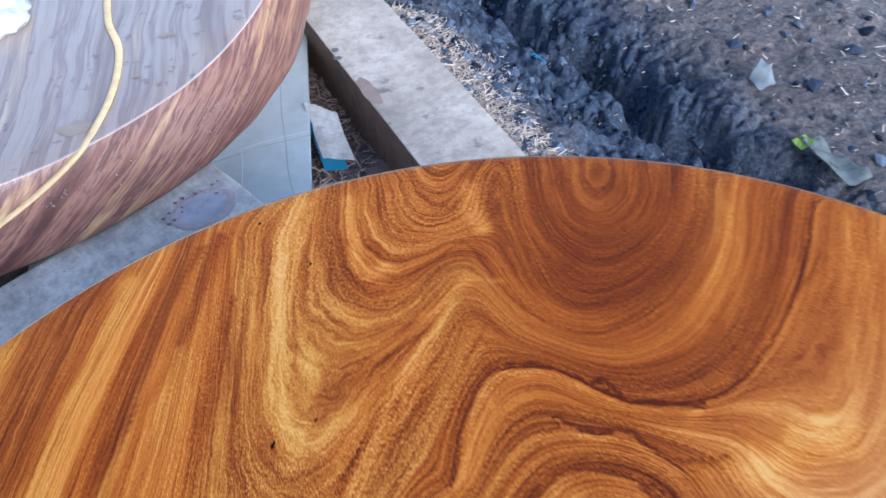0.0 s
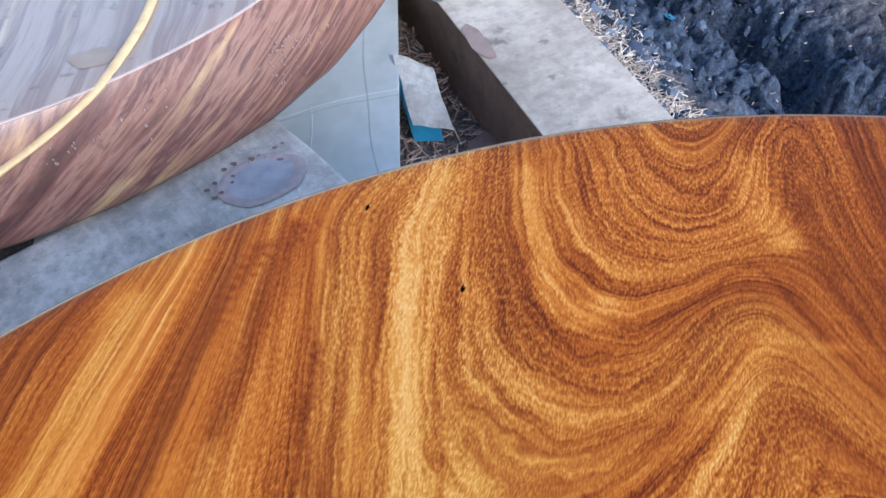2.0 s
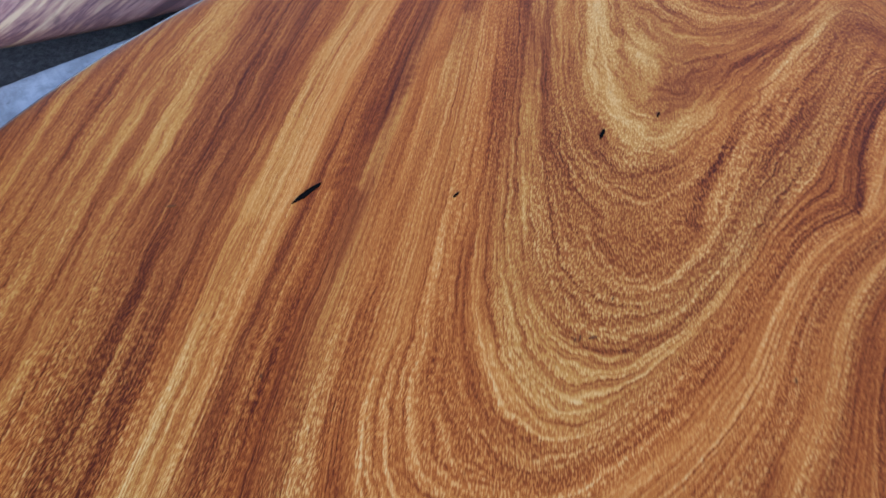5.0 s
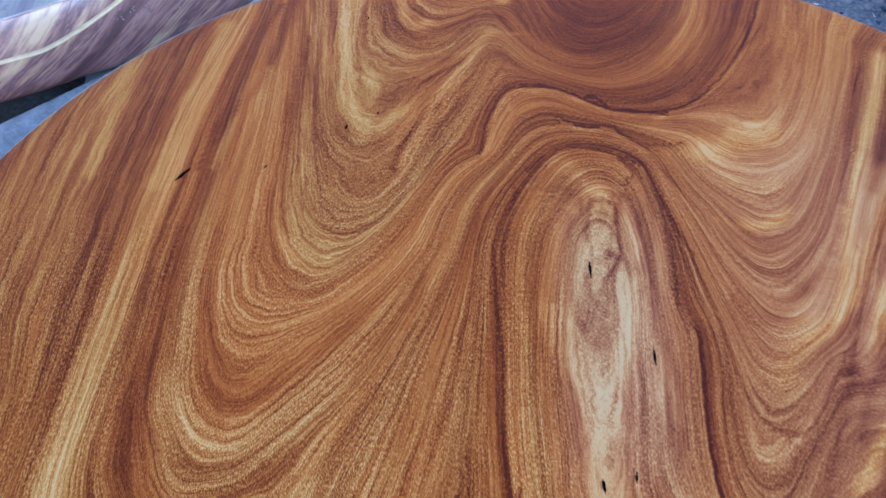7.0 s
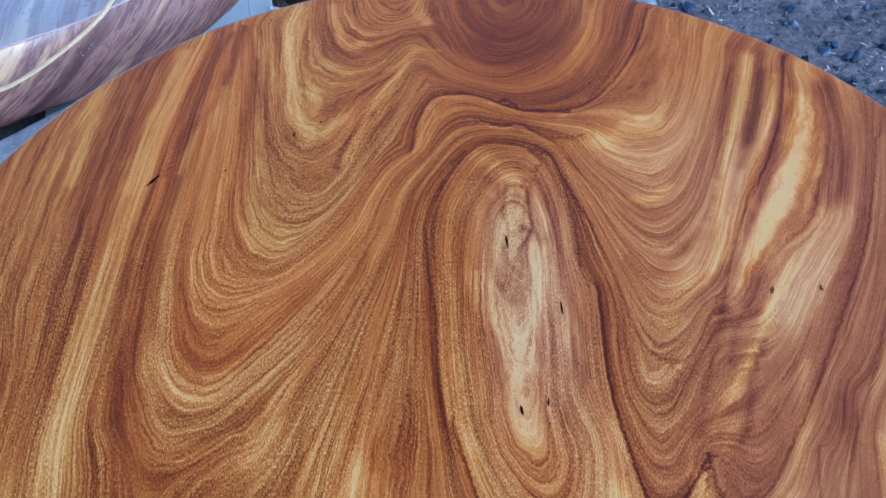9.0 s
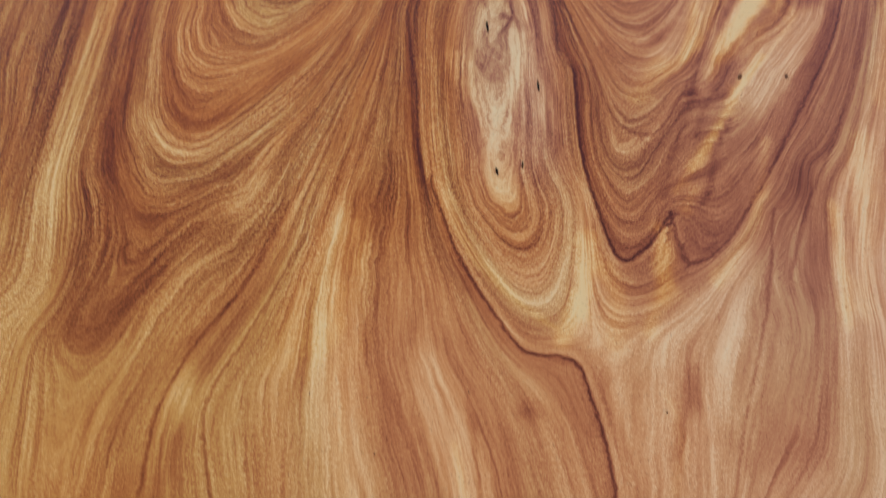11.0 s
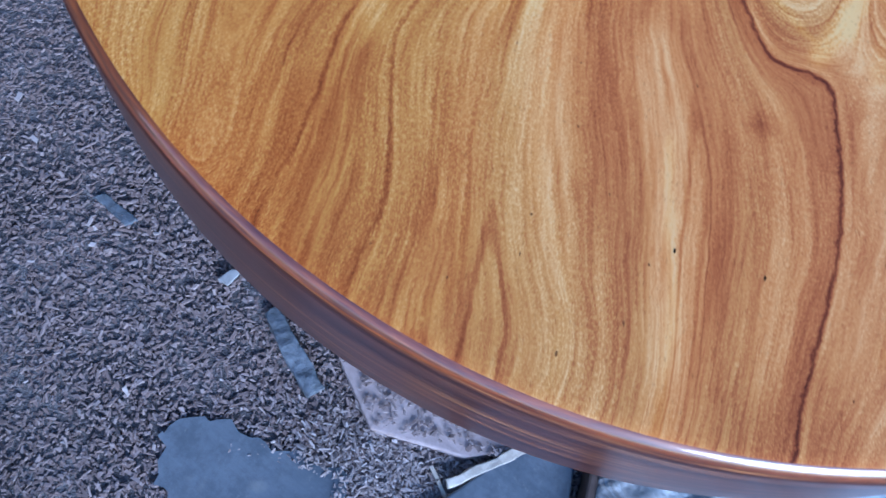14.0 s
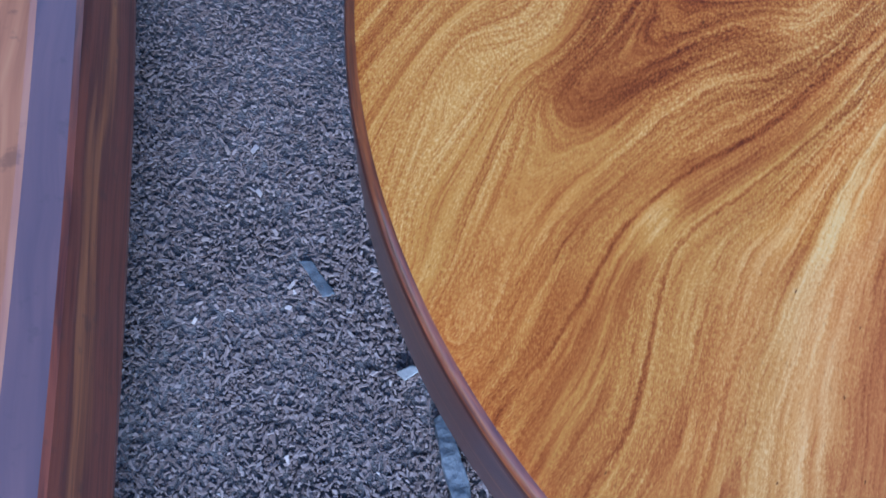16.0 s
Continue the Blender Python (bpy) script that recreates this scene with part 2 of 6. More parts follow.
def weathered_board(name, light, dark, turn=0.0, stain=(0.05, 0.04, 0.035), relief=0.4):
    m = Nodes(name, 0.75)
    c = m.coords((1, 1, 1), turn)
    x, y, z = m.split(c)
    g = m.noise(m.xyz(m.math("MULTIPLY", x, 7), m.math("MULTIPLY", y, 120), m.math("MULTIPLY", z, 120)), 1.0, 4, 0.65)
    blot = m.noise(c, 5.5, 5, 0.65)
    fine = m.noise(c, 90, 4, 0.7)
    v = m.math("MULTIPLY_ADD", blot, 0.84, m.math("MULTIPLY", g, 0.16))
    col = m.ramp(v, (0.3, dark), (0.62, light))
    mottle = m.range(m.noise(c, 26, 5, 0.75), 0.40, 0.64, 0.0, 0.42)
    col = m.mix(mottle, col, tuple(0.62 * k for k in dark))
    col = m.mix(m.range(fine, 0.58, 0.75, 0, 0.5), col, stain)
    col = m.mix(m.range(m.noise(c, 14, 3), 0.63, 0.74, 0, 0.55), col, stain)
    m.colour(col)
    m.bump(m.math("MULTIPLY_ADD", g, 0.3, m.math("MULTIPLY", fine, 0.7)), relief, 0.002)
    return m.mat


def torn_wood():
    """Grey weathered wood, torn and wavy on one side, planed smooth and pale on the other."""
    m = Nodes("torn_grey_wood", 0.82)
    m.bsdf.inputs["Specular IOR Level"].default_value = 0.2
    c = m.coords((1, 1, 1), radians(28))
    x, y, z = m.split(c)
    px, py, pz = m.split(m.coords())
    wave = m.noise(c, 6.0, 3, 0.5, 0.8)
    g = m.noise(m.xyz(m.math("MULTIPLY", x, 8), m.math("MULTIPLY_ADD", wave, 11.0, m.math("MULTIPLY", y, 42)), z), 1.0, 5, 0.65)
    blot = m.noise(c, 9, 4, 0.6)
    v = m.math("MULTIPLY_ADD", blot, 0.5, m.math("MULTIPLY", g, 0.55))
    torn = m.ramp(v, (0.34, (0.11, 0.098, 0.095)), (0.47, (0.235, 0.222, 0.220)), (0.58, (0.335, 0.332, 0.335)), (0.75, (0.45, 0.455, 0.465)))
    smooth = m.ramp(m.noise(c, 12, 5, 0.6), (0.3, (0.31, 0.32, 0.335)), (0.55, (0.45, 0.465, 0.485)), (0.75, (0.57, 0.585, 0.61)))
    side = m.range(m.math("MULTIPLY_ADD", m.noise(c, 7, 3), 0.16, m.math("MULTIPLY_ADD", py, 0.25, px)), 0.37, 0.45)
    col = m.mix(side, torn, smooth)
    crack = m.math("ABSOLUTE", m.math("SUBTRACT", m.noise(m.xyz(m.math("MULTIPLY", x, 3), m.math("MULTIPLY", y, 6), 2.0), 1.0, 2), 0.5))
    m.colour(m.mix(m.range(crack, 0.0015, 0.005, 0.12, 0), col, (0.05, 0.05, 0.06)))
    rough = m.math("MULTIPLY", m.math("ADD", g, m.math("MULTIPLY", m.noise(c, 120, 3), 0.3)), m.math("MULTIPLY_ADD", side, -0.8, 1.0))
    m.bump(rough, 0.5, 0.004)
    return m.mat


def plain(name, col, rough=0.6, vary=0.3, scale=40, relief=0.2):
    m = Nodes(name, rough)
    n = m.noise(m.coords(), scale, 4)
    big = m.noise(m.coords(), scale * 0.13, 3)
    f = m.math("MULTIPLY_ADD", n, 0.5, m.math("MULTIPLY", big, 0.5))
    m.colour(m.ramp(f, (0.3, tuple(k * (1 - vary) for k in col)), (0.7, tuple(min(1, k * (1 + vary)) for k in col))))
    m.bump(n, relief, 0.002)
    return m.mat


def soil():
    m = Nodes("soil", 0.9)
    c = m.coords()
    x, y, z = m.split(c)
    chips = m.noise(c, 75, 4, 0.65)
    blot = m.noise(c, 3.2, 4, 0.6)
    col = m.ramp(m.math("MULTIPLY_ADD", chips, 0.6, m.math("MULTIPLY", blot, 0.4)), (0.34, (0.034, 0.031, 0.034)), (0.52, (0.115, 0.100, 0.102)), (0.7, (0.23, 0.205, 0.20)))
    # dark trench soil with the blue of sky-lit shade put into its colour
    shaded = m.ramp(chips, (0.3, (0.008, 0.013, 0.024)), (0.55, (0.034, 0.054, 0.096)), (0.75, (0.11, 0.145, 0.21)))
    col = m.mix(m.attr("trench_shade"), col, shaded)
    m.colour(col)
    m.bump(m.math("ADD", chips, m.noise(c, 240, 2)), 0.7, 0.006)
    return m.mat


def chip_mat(name, a, b, c):
    m = Nodes(name, 0.85)
    m.bsdf.inputs["Specular IOR Level"].default_value = 0.2
    n = m.noise(m.coords(), 160, 2)
    v = m.math("MULTIPLY_ADD", m.math("SUBTRACT", n, 0.5), 0.35, m.island())
    m.colour(m.ramp(v, (0.0, a), (0.55, b), (0.9, c)))
    return m.mat


WOOD, EDGE, ARRIS = figured_wood(), edge_wood(), arris_wood()
BLANK = striped_wood("wet_slab_wood", radians(-10), ((0.31, (0.075, 0.027, 0.026)), (0.41, (0.19, 0.080, 0.066)), (0.47, (0.30, 0.155, 0.120)), (0.52, (0.115, 0.046, 0.046)), (0.58, (0.28, 0.140, 0.100)), (0.66, (0.50, 0.33, 0.18))), 0.50, 0.22, 0.42, 0.3, 4.0)
BLANK.node_tree.nodes["Principled BSDF"].inputs["Coat Roughness"].default_value = 0.22
# paler copy for the upward face: the sky's sheen is mixed into its colour
BLANKTOP = striped_wood("sky_sheen_slab_top", radians(-10), ((0.32, (0.20, 0.138, 0.120)), (0.42, (0.30, 0.232, 0.200)), (0.49, (0.35, 0.285, 0.250)), (0.545, (0.23, 0.168, 0.155)), (0.66, (0.44, 0.355, 0.265))), 0.36, 0.6, 0.42, 0.12)
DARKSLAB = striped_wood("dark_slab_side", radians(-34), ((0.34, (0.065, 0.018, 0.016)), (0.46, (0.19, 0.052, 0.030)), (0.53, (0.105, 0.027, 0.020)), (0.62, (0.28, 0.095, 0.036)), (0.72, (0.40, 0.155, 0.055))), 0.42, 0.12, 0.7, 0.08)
# same wood as the side: reflection painted in, paler on top, bluish on the chamfer
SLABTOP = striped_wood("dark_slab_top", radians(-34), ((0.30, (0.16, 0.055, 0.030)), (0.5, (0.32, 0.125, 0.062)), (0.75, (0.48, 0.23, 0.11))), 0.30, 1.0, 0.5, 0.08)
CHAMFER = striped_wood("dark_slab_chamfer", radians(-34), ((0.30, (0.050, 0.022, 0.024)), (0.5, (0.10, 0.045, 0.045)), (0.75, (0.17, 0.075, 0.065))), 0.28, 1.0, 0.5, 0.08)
BOARD = weathered_board("weathered_board", (0.56, 0.485, 0.425), (0.31, 0.262, 0.225), radians(-35))
BEAM = weathered_board("grey_beam", (0.66, 0.60, 0.55), (0.24, 0.215, 0.20), radians(45))
# darker and browner than the plank's top
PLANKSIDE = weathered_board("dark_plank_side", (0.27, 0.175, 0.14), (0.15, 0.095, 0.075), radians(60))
PANEL = plain("grey_panel", (0.46, 0.505, 0.53), 0.5, 0.16, 20, 0.1)
SOIL = soil()


# ---- mesh helpers ----
def mesh_ob(name, verts, faces, mats, parent=None, smooth=False, label=""):
    me = bpy.data.meshes.new(name)
    me.from_pydata([(x * UNIT, y * UNIT, z * UNIT) for x, y, z in verts], [], faces)
    for k in mats if isinstance(mats, (list, tuple)) else [mats]:
        me.materials.append(k)
    if smooth:
        me.polygons.foreach_set("use_smooth", [True] * len(me.polygons))
    me.update()
    ob = new(name, me)
    ob.parent = parent
    return tagged(ob, label)


def part(name, bm, material, parent=None, label="", smooth=False):
    bmesh.ops.recalc_face_normals(bm, faces=bm.faces)
    me = bpy.data.meshes.new(name)
    bmesh.ops.scale(bm, vec=(UNIT, UNIT, UNIT), verts=bm.verts)
    bm.to_mesh(me)
    bm.free()
    me.materials.append(material)
    if smooth:
        me.polygons.foreach_set("use_smooth", [True] * len(me.polygons))
    ob = new(name, me)
    ob.parent = parent
    return tagged(ob, label)


def thing(name, label, category, m=None, group="", kind=""):
    ob = new(name)
    ob.empty_display_size = 0.05
    if m:
        ob.matrix_world = Matrix.Translation(m.translation * UNIT) @ m.to_3x3().to_4x4()
    return tagged(ob, label, category, group, kind)


def slab_bm(outline, z0, z1, bevel=0.004, rough=0.0, cuts=0, seed=0, fine=0.025):
    """A board from a plan outline, with eased and slightly uneven edges."""
    bm = bmesh.new()
    low = [bm.verts.new((x, y, z0)) for x, y in outline]
    face = bm.faces.new(low)
    up = bmesh.ops.extrude_face_region(bm, geom=[face])
    for v in up["geom"]:
        if isinstance(v, bmesh.types.BMVert):
            v.co.z = z1
    bmesh.ops.recalc_face_normals(bm, faces=bm.faces)
    if bevel:
        bmesh.ops.bevel(bm, geom=list(bm.edges), offset=bevel, segments=2, affect="EDGES", profile=0.6)
    if cuts:
        bmesh.ops.triangulate(bm, faces=[f for f in bm.faces if len(f.verts) > 4])
        for _ in range(cuts):
            long = [e for e in bm.edges if e.calc_length() > fine]
            bmesh.ops.subdivide_edges(bm, edges=long, cuts=1)
            bmesh.ops.triangulate(bm, faces=[f for f in bm.faces if len(f.verts) > 4])
        for v in bm.verts:
            p = v.co * 14 + Vector((seed, 0, 0))
            v.co += noise.noise_vector(p) * rough + noise.noise_vector(p * 4) * rough * 0.4
    return bm


def broken(outline, amount, seed=0.0, step=0.012):
    """An outline with short uneven edges, as splintered or half-covered wood has."""
    out = []
    for (ax, ay), (bx, by) in zip(outline, outline[1:] + outline[:1]):
        n = max(1, int(math.hypot(bx - ax, by - ay) / step))
        for k in range(n):
            x, y = ax + (bx - ax) * k / n, ay + (by - ay) * k / n
            d = noise.noise_vector(Vector((x * 28 + seed, y * 28, 0))) + 0.6 * noise.noise_vector(Vector((x * 75 + seed, y * 75, 4)))
            out.append((x + d.x * amount, y + d.y * amount))
    return out


def oblong(a, b, width):
    """The plan outline of a board from a to b."""
    d = Vector((b[0] - a[0], b[1] - a[1])).normalized()
    n = Vector((-d.y, d.x)) * width / 2
    return [(a[0] + n.x, a[1] + n.y), (a[0] - n.x, a[1] - n.y), (b[0] - n.x, b[1] - n.y), (b[0] + n.x, b[1] + n.y)]


# ---- ground ----
def smooth01(v):
    v = np.clip(v, 0, 1)
    return v * v * (3 - 2 * v)


def beside_plank(x, y):
    return (x + 0.388) * 0.869 + (y - 2.194) * 0.495


def ground_z(x, y):
    s = beside_plank(x, y)
    z = -0.29 * smooth01((s - 0.0) / 0.5) + 0.07 * smooth01((s - 0.58) / 0.5)
    hollow = 0.095 * smooth01((-0.17 - s) / 0.06) * smooth01((s + 0.75) / 0.15) * smooth01((y - 1.05) / 0.15)
    along = (x + 0.388) * 0.495 - (y - 2.194) * 0.869
    rift = 0.17 * np.exp(-((s - 0.61 - 0.12 * along - 0.03 * np.sin(along * 9) - 0.015 * np.sin(along * 23)) / 0.060) ** 2)
    return (z - rift * smooth01((along + 1.2) / 0.5) * (1 - smooth01((along - 1.7) / 0.6))) * smooth01((y - 0.2) / 0.9 + 0.3) - hollow


def build_ground():
    xs = np.concatenate([[-60, -12, -5], np.arange(-2.6, -0.5, 0.03), np.arange(-0.5, 1.8, 0.010), np.arange(1.8, 2.6, 0.03), [3.2, 5, 12, 60]])
    ys = np.concatenate([[-60, -12, -4], np.arange(-1.8, 1.0, 0.03), np.arange(1.0, 3.2, 0.010), np.arange(3.2, 3.9, 0.03), [4.5, 6, 12, 60]])
    X, Y = np.meshgrid(xs, ys)
    Z = ground_z(X, Y)
    s = beside_plank(X, Y)
    # band of the trench that gets the painted blue shade and rougher relief
    trench_shade = smooth01((s - 0.10) / 0.25) * (1 - smooth01((s - 0.72) / 0.3)) * smooth01((Y - 0.6) / 0.5)
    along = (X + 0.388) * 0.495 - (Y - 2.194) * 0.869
    trench_shade *= smooth01((along + 1.5) / 0.5) * (1 - smooth01((along - 2.3) / 0.5))
    amp = 0.005 + 0.050 * trench_shade + 0.008 * smooth01((s - 0.7) / 0.3)
    near = (np.abs(X) < 3) & (Y > -2) & (Y < 4.2)
    flat = np.stack([X.ravel(), Y.ravel()], 1)
    for k, (x, y) in enumerate(flat):
        if near.flat[k]:
            p = Vector((x, y, 0.0))
            n = 1.2 * noise.noise(p * 4) + 0.9 * noise.noise(p * 9) + 1.1 * abs(noise.noise(p * 17)) ** 0.8 + 0.55 * abs(noise.noise(p * 31)) + 0.40 * noise.noise(p * 52) + 0.28 * noise.noise(p * 95)
            Z.flat[k] += amp.flat[k] * n
    verts = np.stack([X.ravel(), Y.ravel(), Z.ravel()], 1)
    ny, nx = X.shape
    faces = [(j * nx + i, j * nx + i + 1, (j + 1) * nx + i + 1, (j + 1) * nx + i) for j in range(ny - 1) for i in range(nx - 1)]
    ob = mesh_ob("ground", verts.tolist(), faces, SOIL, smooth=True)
    at = ob.data.attributes.new("trench_shade", "FLOAT", "POINT")
    at.data.foreach_set("value", trench_shade.ravel().astype(np.float32))
    tagged(ob, "bare workshop yard of trampled soil and wood chips", "ground", kind="structure")


build_ground()


def build_shade_wall():
    """An unseen boarded wall behind the slabs, added to darken reflections and block sky."""
    wall = mesh_box("shade_wall", (-3.15, -1.6, -0.02), (-2.95, 2.4, 5.2), SHADEWALL)
    tagged(wall, "unseen dark boarded wall, added to block sky light", "wall", kind="structure")
    rnd = random.Random(5)
    y = -1.6
    while y < 2.3:
        w = rnd.uniform(0.22, 0.30)
        mesh_box("board", (-2.95, y, 0.0), (-2.95 + rnd.uniform(0.02, 0.035), min(y + w - 0.012, 2.4), 5.15), SHADEWALL, wall)
        y += w


def mesh_box(name, a, b, mat, parent=None):
    v = [(x, y, z) for z in (a[2], b[2]) for x, y in ((a[0], a[1]), (b[0], a[1]), (b[0], b[1]), (a[0], b[1]))]
    f = [(0, 3, 2, 1), (4, 5, 6, 7), (0, 1, 5, 4), (1, 2, 6, 5), (2, 3, 7, 6), (3, 0, 4, 7)]
    return mesh_ob(name, v, f, mat, parent)


SHADEWALL = weathered_board("shade_wall_boards", (0.16, 0.12, 0.095), (0.075, 0.055, 0.045), radians(90))
build_shade_wall()

# ---- the grain of the round table ----
GUIDES, SEAMS = [], []


def curve_points(pts, step=0.02):
    """Points along a smooth line through pts."""
    p = np.array(pts, float)
    q = np.concatenate([[2 * p[0] - p[1]], p, [2 * p[-1] - p[-2]]])
    out = []
    for a, b, c, d in zip(q, q[1:], q[2:], q[3:]):
        n = max(2, int(np.hypot(*(c - b)) / step))
        for t in np.arange(n)[:, None] / n:
            out.append(0.5 * (2 * b + (c - a) * t + (2 * a - 5 * b + 4 * c - d) * t * t + (3 * b - a - 3 * c + d) * t ** 3))
    return np.array([np.ravel(o) for o in out] + [p[-1]])


FIRM, LOOSE = 3e-4, 2.5e-3


def grain_line(ring, tone, hold, *pts):
    """One growth line: its place among the rings, how light the wood is along it, and how closely the grain keeps to it."""
    GUIDES.append((ring, tone, hold, curve_points(pts)))


def grain_seam(strength, *pts):
    """A dark line where bark or gum was folded into the wood."""
    SEAMS.append((strength, curve_points(pts, 0.004)))


grain_line(0.209, 0.50, LOOSE, (-0.656, 0.018), (-0.659, 0.167), (-0.656, 0.355), (-0.640, 0.458))
grain_line(0.684, 0.78, LOOSE, (-0.537, -0.157), (-0.535, 0.038), (-0.534, 0.221), (-0.528, 0.382), (-0.509, 0.529), (-0.489, 0.650))
grain_line(0.485, 0.40, LOOSE, (-0.568, -0.137), (-0.573, 0.073), (-0.573, 0.253), (-0.565, 0.394), (-0.556, 0.557))
grain_line(1.037, 0.35, LOOSE, (-0.478, -0.163), (-0.482, -0.053), (-0.483, 0.092), (-0.474, 0.277), (-0.466, 0.461), (-0.446, 0.683))
grain_line(1.084, 0.50, LOOSE, (-0.477, 0.170), (-0.467, -0.012), (-0.460, -0.121), (-0.431, -0.193), (-0.389, -0.202), (-0.329, -0.154), (-0.237, -0.049), (-0.168, 0.070))
grain_line(1.252, 0.58, LOOSE, (-0.438, 0.396), (-0.443, 0.171), (-0.433, -0.044), (-0.393, -0.116), (-0.356, -0.123), (-0.308, -0.074), (-0.237, 0.025), (-0.157, 0.155))
grain_line(1.407, 0.60, LOOSE, (-0.422, 0.462), (-0.421, 0.223), (-0.425, 0.093), (-0.396, 0.014), (-0.345, -0.002), (-0.275, 0.059), (-0.181, 0.185))
grain_line(1.544, 0.55, LOOSE, (-0.422, 0.683), (-0.391, 0.397), (-0.380, 0.182), (-0.348, 0.094), (-0.298, 0.068), (-0.244, 0.110), (-0.176, 0.248), (-0.123, 0.359))
grain_line(1.666, 0.45, LOOSE, (-0.389, 0.652), (-0.350, 0.279), (-0.316, 0.188), (-0.264, 0.173), (-0.214, 0.226), (-0.163, 0.328), (-0.076, 0.523))
grain_line(1.745, 0.50, LOOSE, (-0.374, 0.684), (-0.340, 0.398), (-0.305, 0.302), (-0.258, 0.280), (-0.213, 0.339), (-0.175, 0.427), (-0.089, 0.566))
grain_line(1.813, 0.66, LOOSE, (-0.319, 0.747), (-0.326, 0.600), (-0.317, 0.468), (-0.292, 0.389), (-0.252, 0.362), (-0.221, 0.396), (-0.191, 0.468), (-0.144, 0.531), (-0.110, 0.590))
grain_line(1.845, 0.55, LOOSE, (-0.302, 0.656), (-0.303, 0.548), (-0.288, 0.483), (-0.253, 0.460), (-0.210, 0.476), (-0.162, 0.515), (-0.116, 0.581))
grain_line(1.864, 0.60, LOOSE, (-0.296, 0.746), (-0.306, 0.609), (-0.288, 0.531), (-0.232, 0.499), (-0.182, 0.515), (-0.138, 0.556), (-0.107, 0.608), (-0.079, 0.581), (-0.034, 0.515), (0.045, 0.476), (0.134, 0.507), (0.200, 0.606), (0.235, 0.739))
grain_line(1.971, 0.50, LOOSE, (-0.264, 0.757), (-0.252, 0.655), (-0.194, 0.590), (-0.141, 0.617), (-0.104, 0.644), (-0.066, 0.581), (-0.021, 0.531), (0.047, 0.507), (0.128, 0.555), (0.187, 0.651), (0.212, 0.749))
grain_line(2.082, 0.50, LOOSE, (-0.209, 0.772), (-0.196, 0.704), (-0.150, 0.659), (-0.101, 0.683), (-0.092, 0.743))
grain_line(2.151, 0.50, LOOSE, (-0.179, 0.777), (-0.161, 0.724), (-0.131, 0.708), (-0.110, 0.738))
grain_line(2.069, 0.25, LOOSE, (-0.051, 0.764), (-0.038, 0.672), (0.001, 0.589), (0.051, 0.559), (0.112, 0.589), (0.169, 0.670), (0.189, 0.760))
grain_line(2.152, 0.30, LOOSE, (-0.021, 0.774), (-0.003, 0.672), (0.049, 0.620), (0.098, 0.643), (0.137, 0.690), (0.154, 0.766))
grain_line(2.235, 0.35, LOOSE, (0.023, 0.774), (0.034, 0.711), (0.061, 0.686), (0.091, 0.710), (0.107, 0.767))
grain_line(1.533, 0.35, FIRM, (-0.111, 0.326), (-0.104, 0.383), (-0.084, 0.439), (-0.054, 0.465), (-0.005, 0.460), (0.042, 0.432), (0.076, 0.417), (0.122, 0.416), (0.177, 0.433), (0.237, 0.499), (0.289, 0.597), (0.327, 0.707))
grain_line(1.684, 0.35, LOOSE, (-0.170, 0.356), (-0.132, 0.424), (-0.104, 0.491), (-0.092, 0.531), (-0.066, 0.499), (-0.016, 0.476), (0.043, 0.454), (0.115, 0.454), (0.182, 0.499), (0.237, 0.597), (0.276, 0.723))
grain_line(1.142, 0.38, LOOSE, (0.004, 0.391), (0.038, 0.385), (0.067, 0.382), (0.114, 0.350), (0.164, 0.354))
grain_line(1.019, 0.66, LOOSE, (-0.290, -0.214), (-0.251, -0.118), (-0.214, -0.041), (-0.169, 0.088), (-0.139, 0.186))
grain_line(0.756, 0.45, LOOSE, (-0.217, -0.213), (-0.189, -0.117), (-0.156, 0.026), (-0.116, 0.176))
grain_line(0.492, 0.40, LOOSE, (-0.144, -0.212), (-0.125, -0.086), (-0.107, 0.080), (-0.097, 0.176))
grain_line(0.318, 0.25, LOOSE, (-0.060, -0.211), (-0.075, -0.115), (-0.078, -0.007), (-0.088, 0.098), (-0.088, 0.176), (-0.057, 0.261), (-0.007, 0.331), (0.043, 0.343), (0.099, 0.321), (0.115, 0.275), (0.128, 0.180), (0.128, 0.083))
grain_line(0.027, 0.52, LOOSE, (-0.035, -0.211), (-0.056, -0.130), (-0.060, -0.007), (-0.042, 0.157), (-0.010, 0.240), (0.032, 0.291), (0.079, 0.275), (0.104, 0.200), (0.108, 0.065), (0.094, -0.120))
grain_line(-0.146, 0.60, LOOSE, (-0.007, -0.143), (-0.019, -0.070), (-0.022, 0.028), (-0.010, 0.157), (0.021, 0.230), (0.061, 0.241), (0.086, 0.139), (0.088, 0.012), (0.080, -0.113), (0.072, -0.170))
grain_line(-0.285, 0.72, LOOSE, (0.043, 0.158), (0.043, 0.029), (0.041, -0.084), (0.038, -0.156))
grain_line(1.435, 0.65, LOOSE, (0.415, 0.699), (0.360, 0.517), (0.299, 0.384), (0.238, 0.371), (0.184, 0.407))
grain_line(1.313, 0.72, LOOSE, (0.442, 0.668), (0.365, 0.436), (0.306, 0.330), (0.245, 0.311), (0.191, 0.334), (0.139, 0.381))
grain_line(1.162, 0.60, LOOSE, (0.429, 0.547), (0.339, 0.313), (0.284, 0.213), (0.238, 0.218), (0.190, 0.265), (0.142, 0.333))
grain_line(0.959, 0.45, LOOSE, (0.388, 0.349), (0.318, 0.193), (0.250, 0.113), (0.204, 0.151), (0.170, 0.232), (0.134, 0.298))
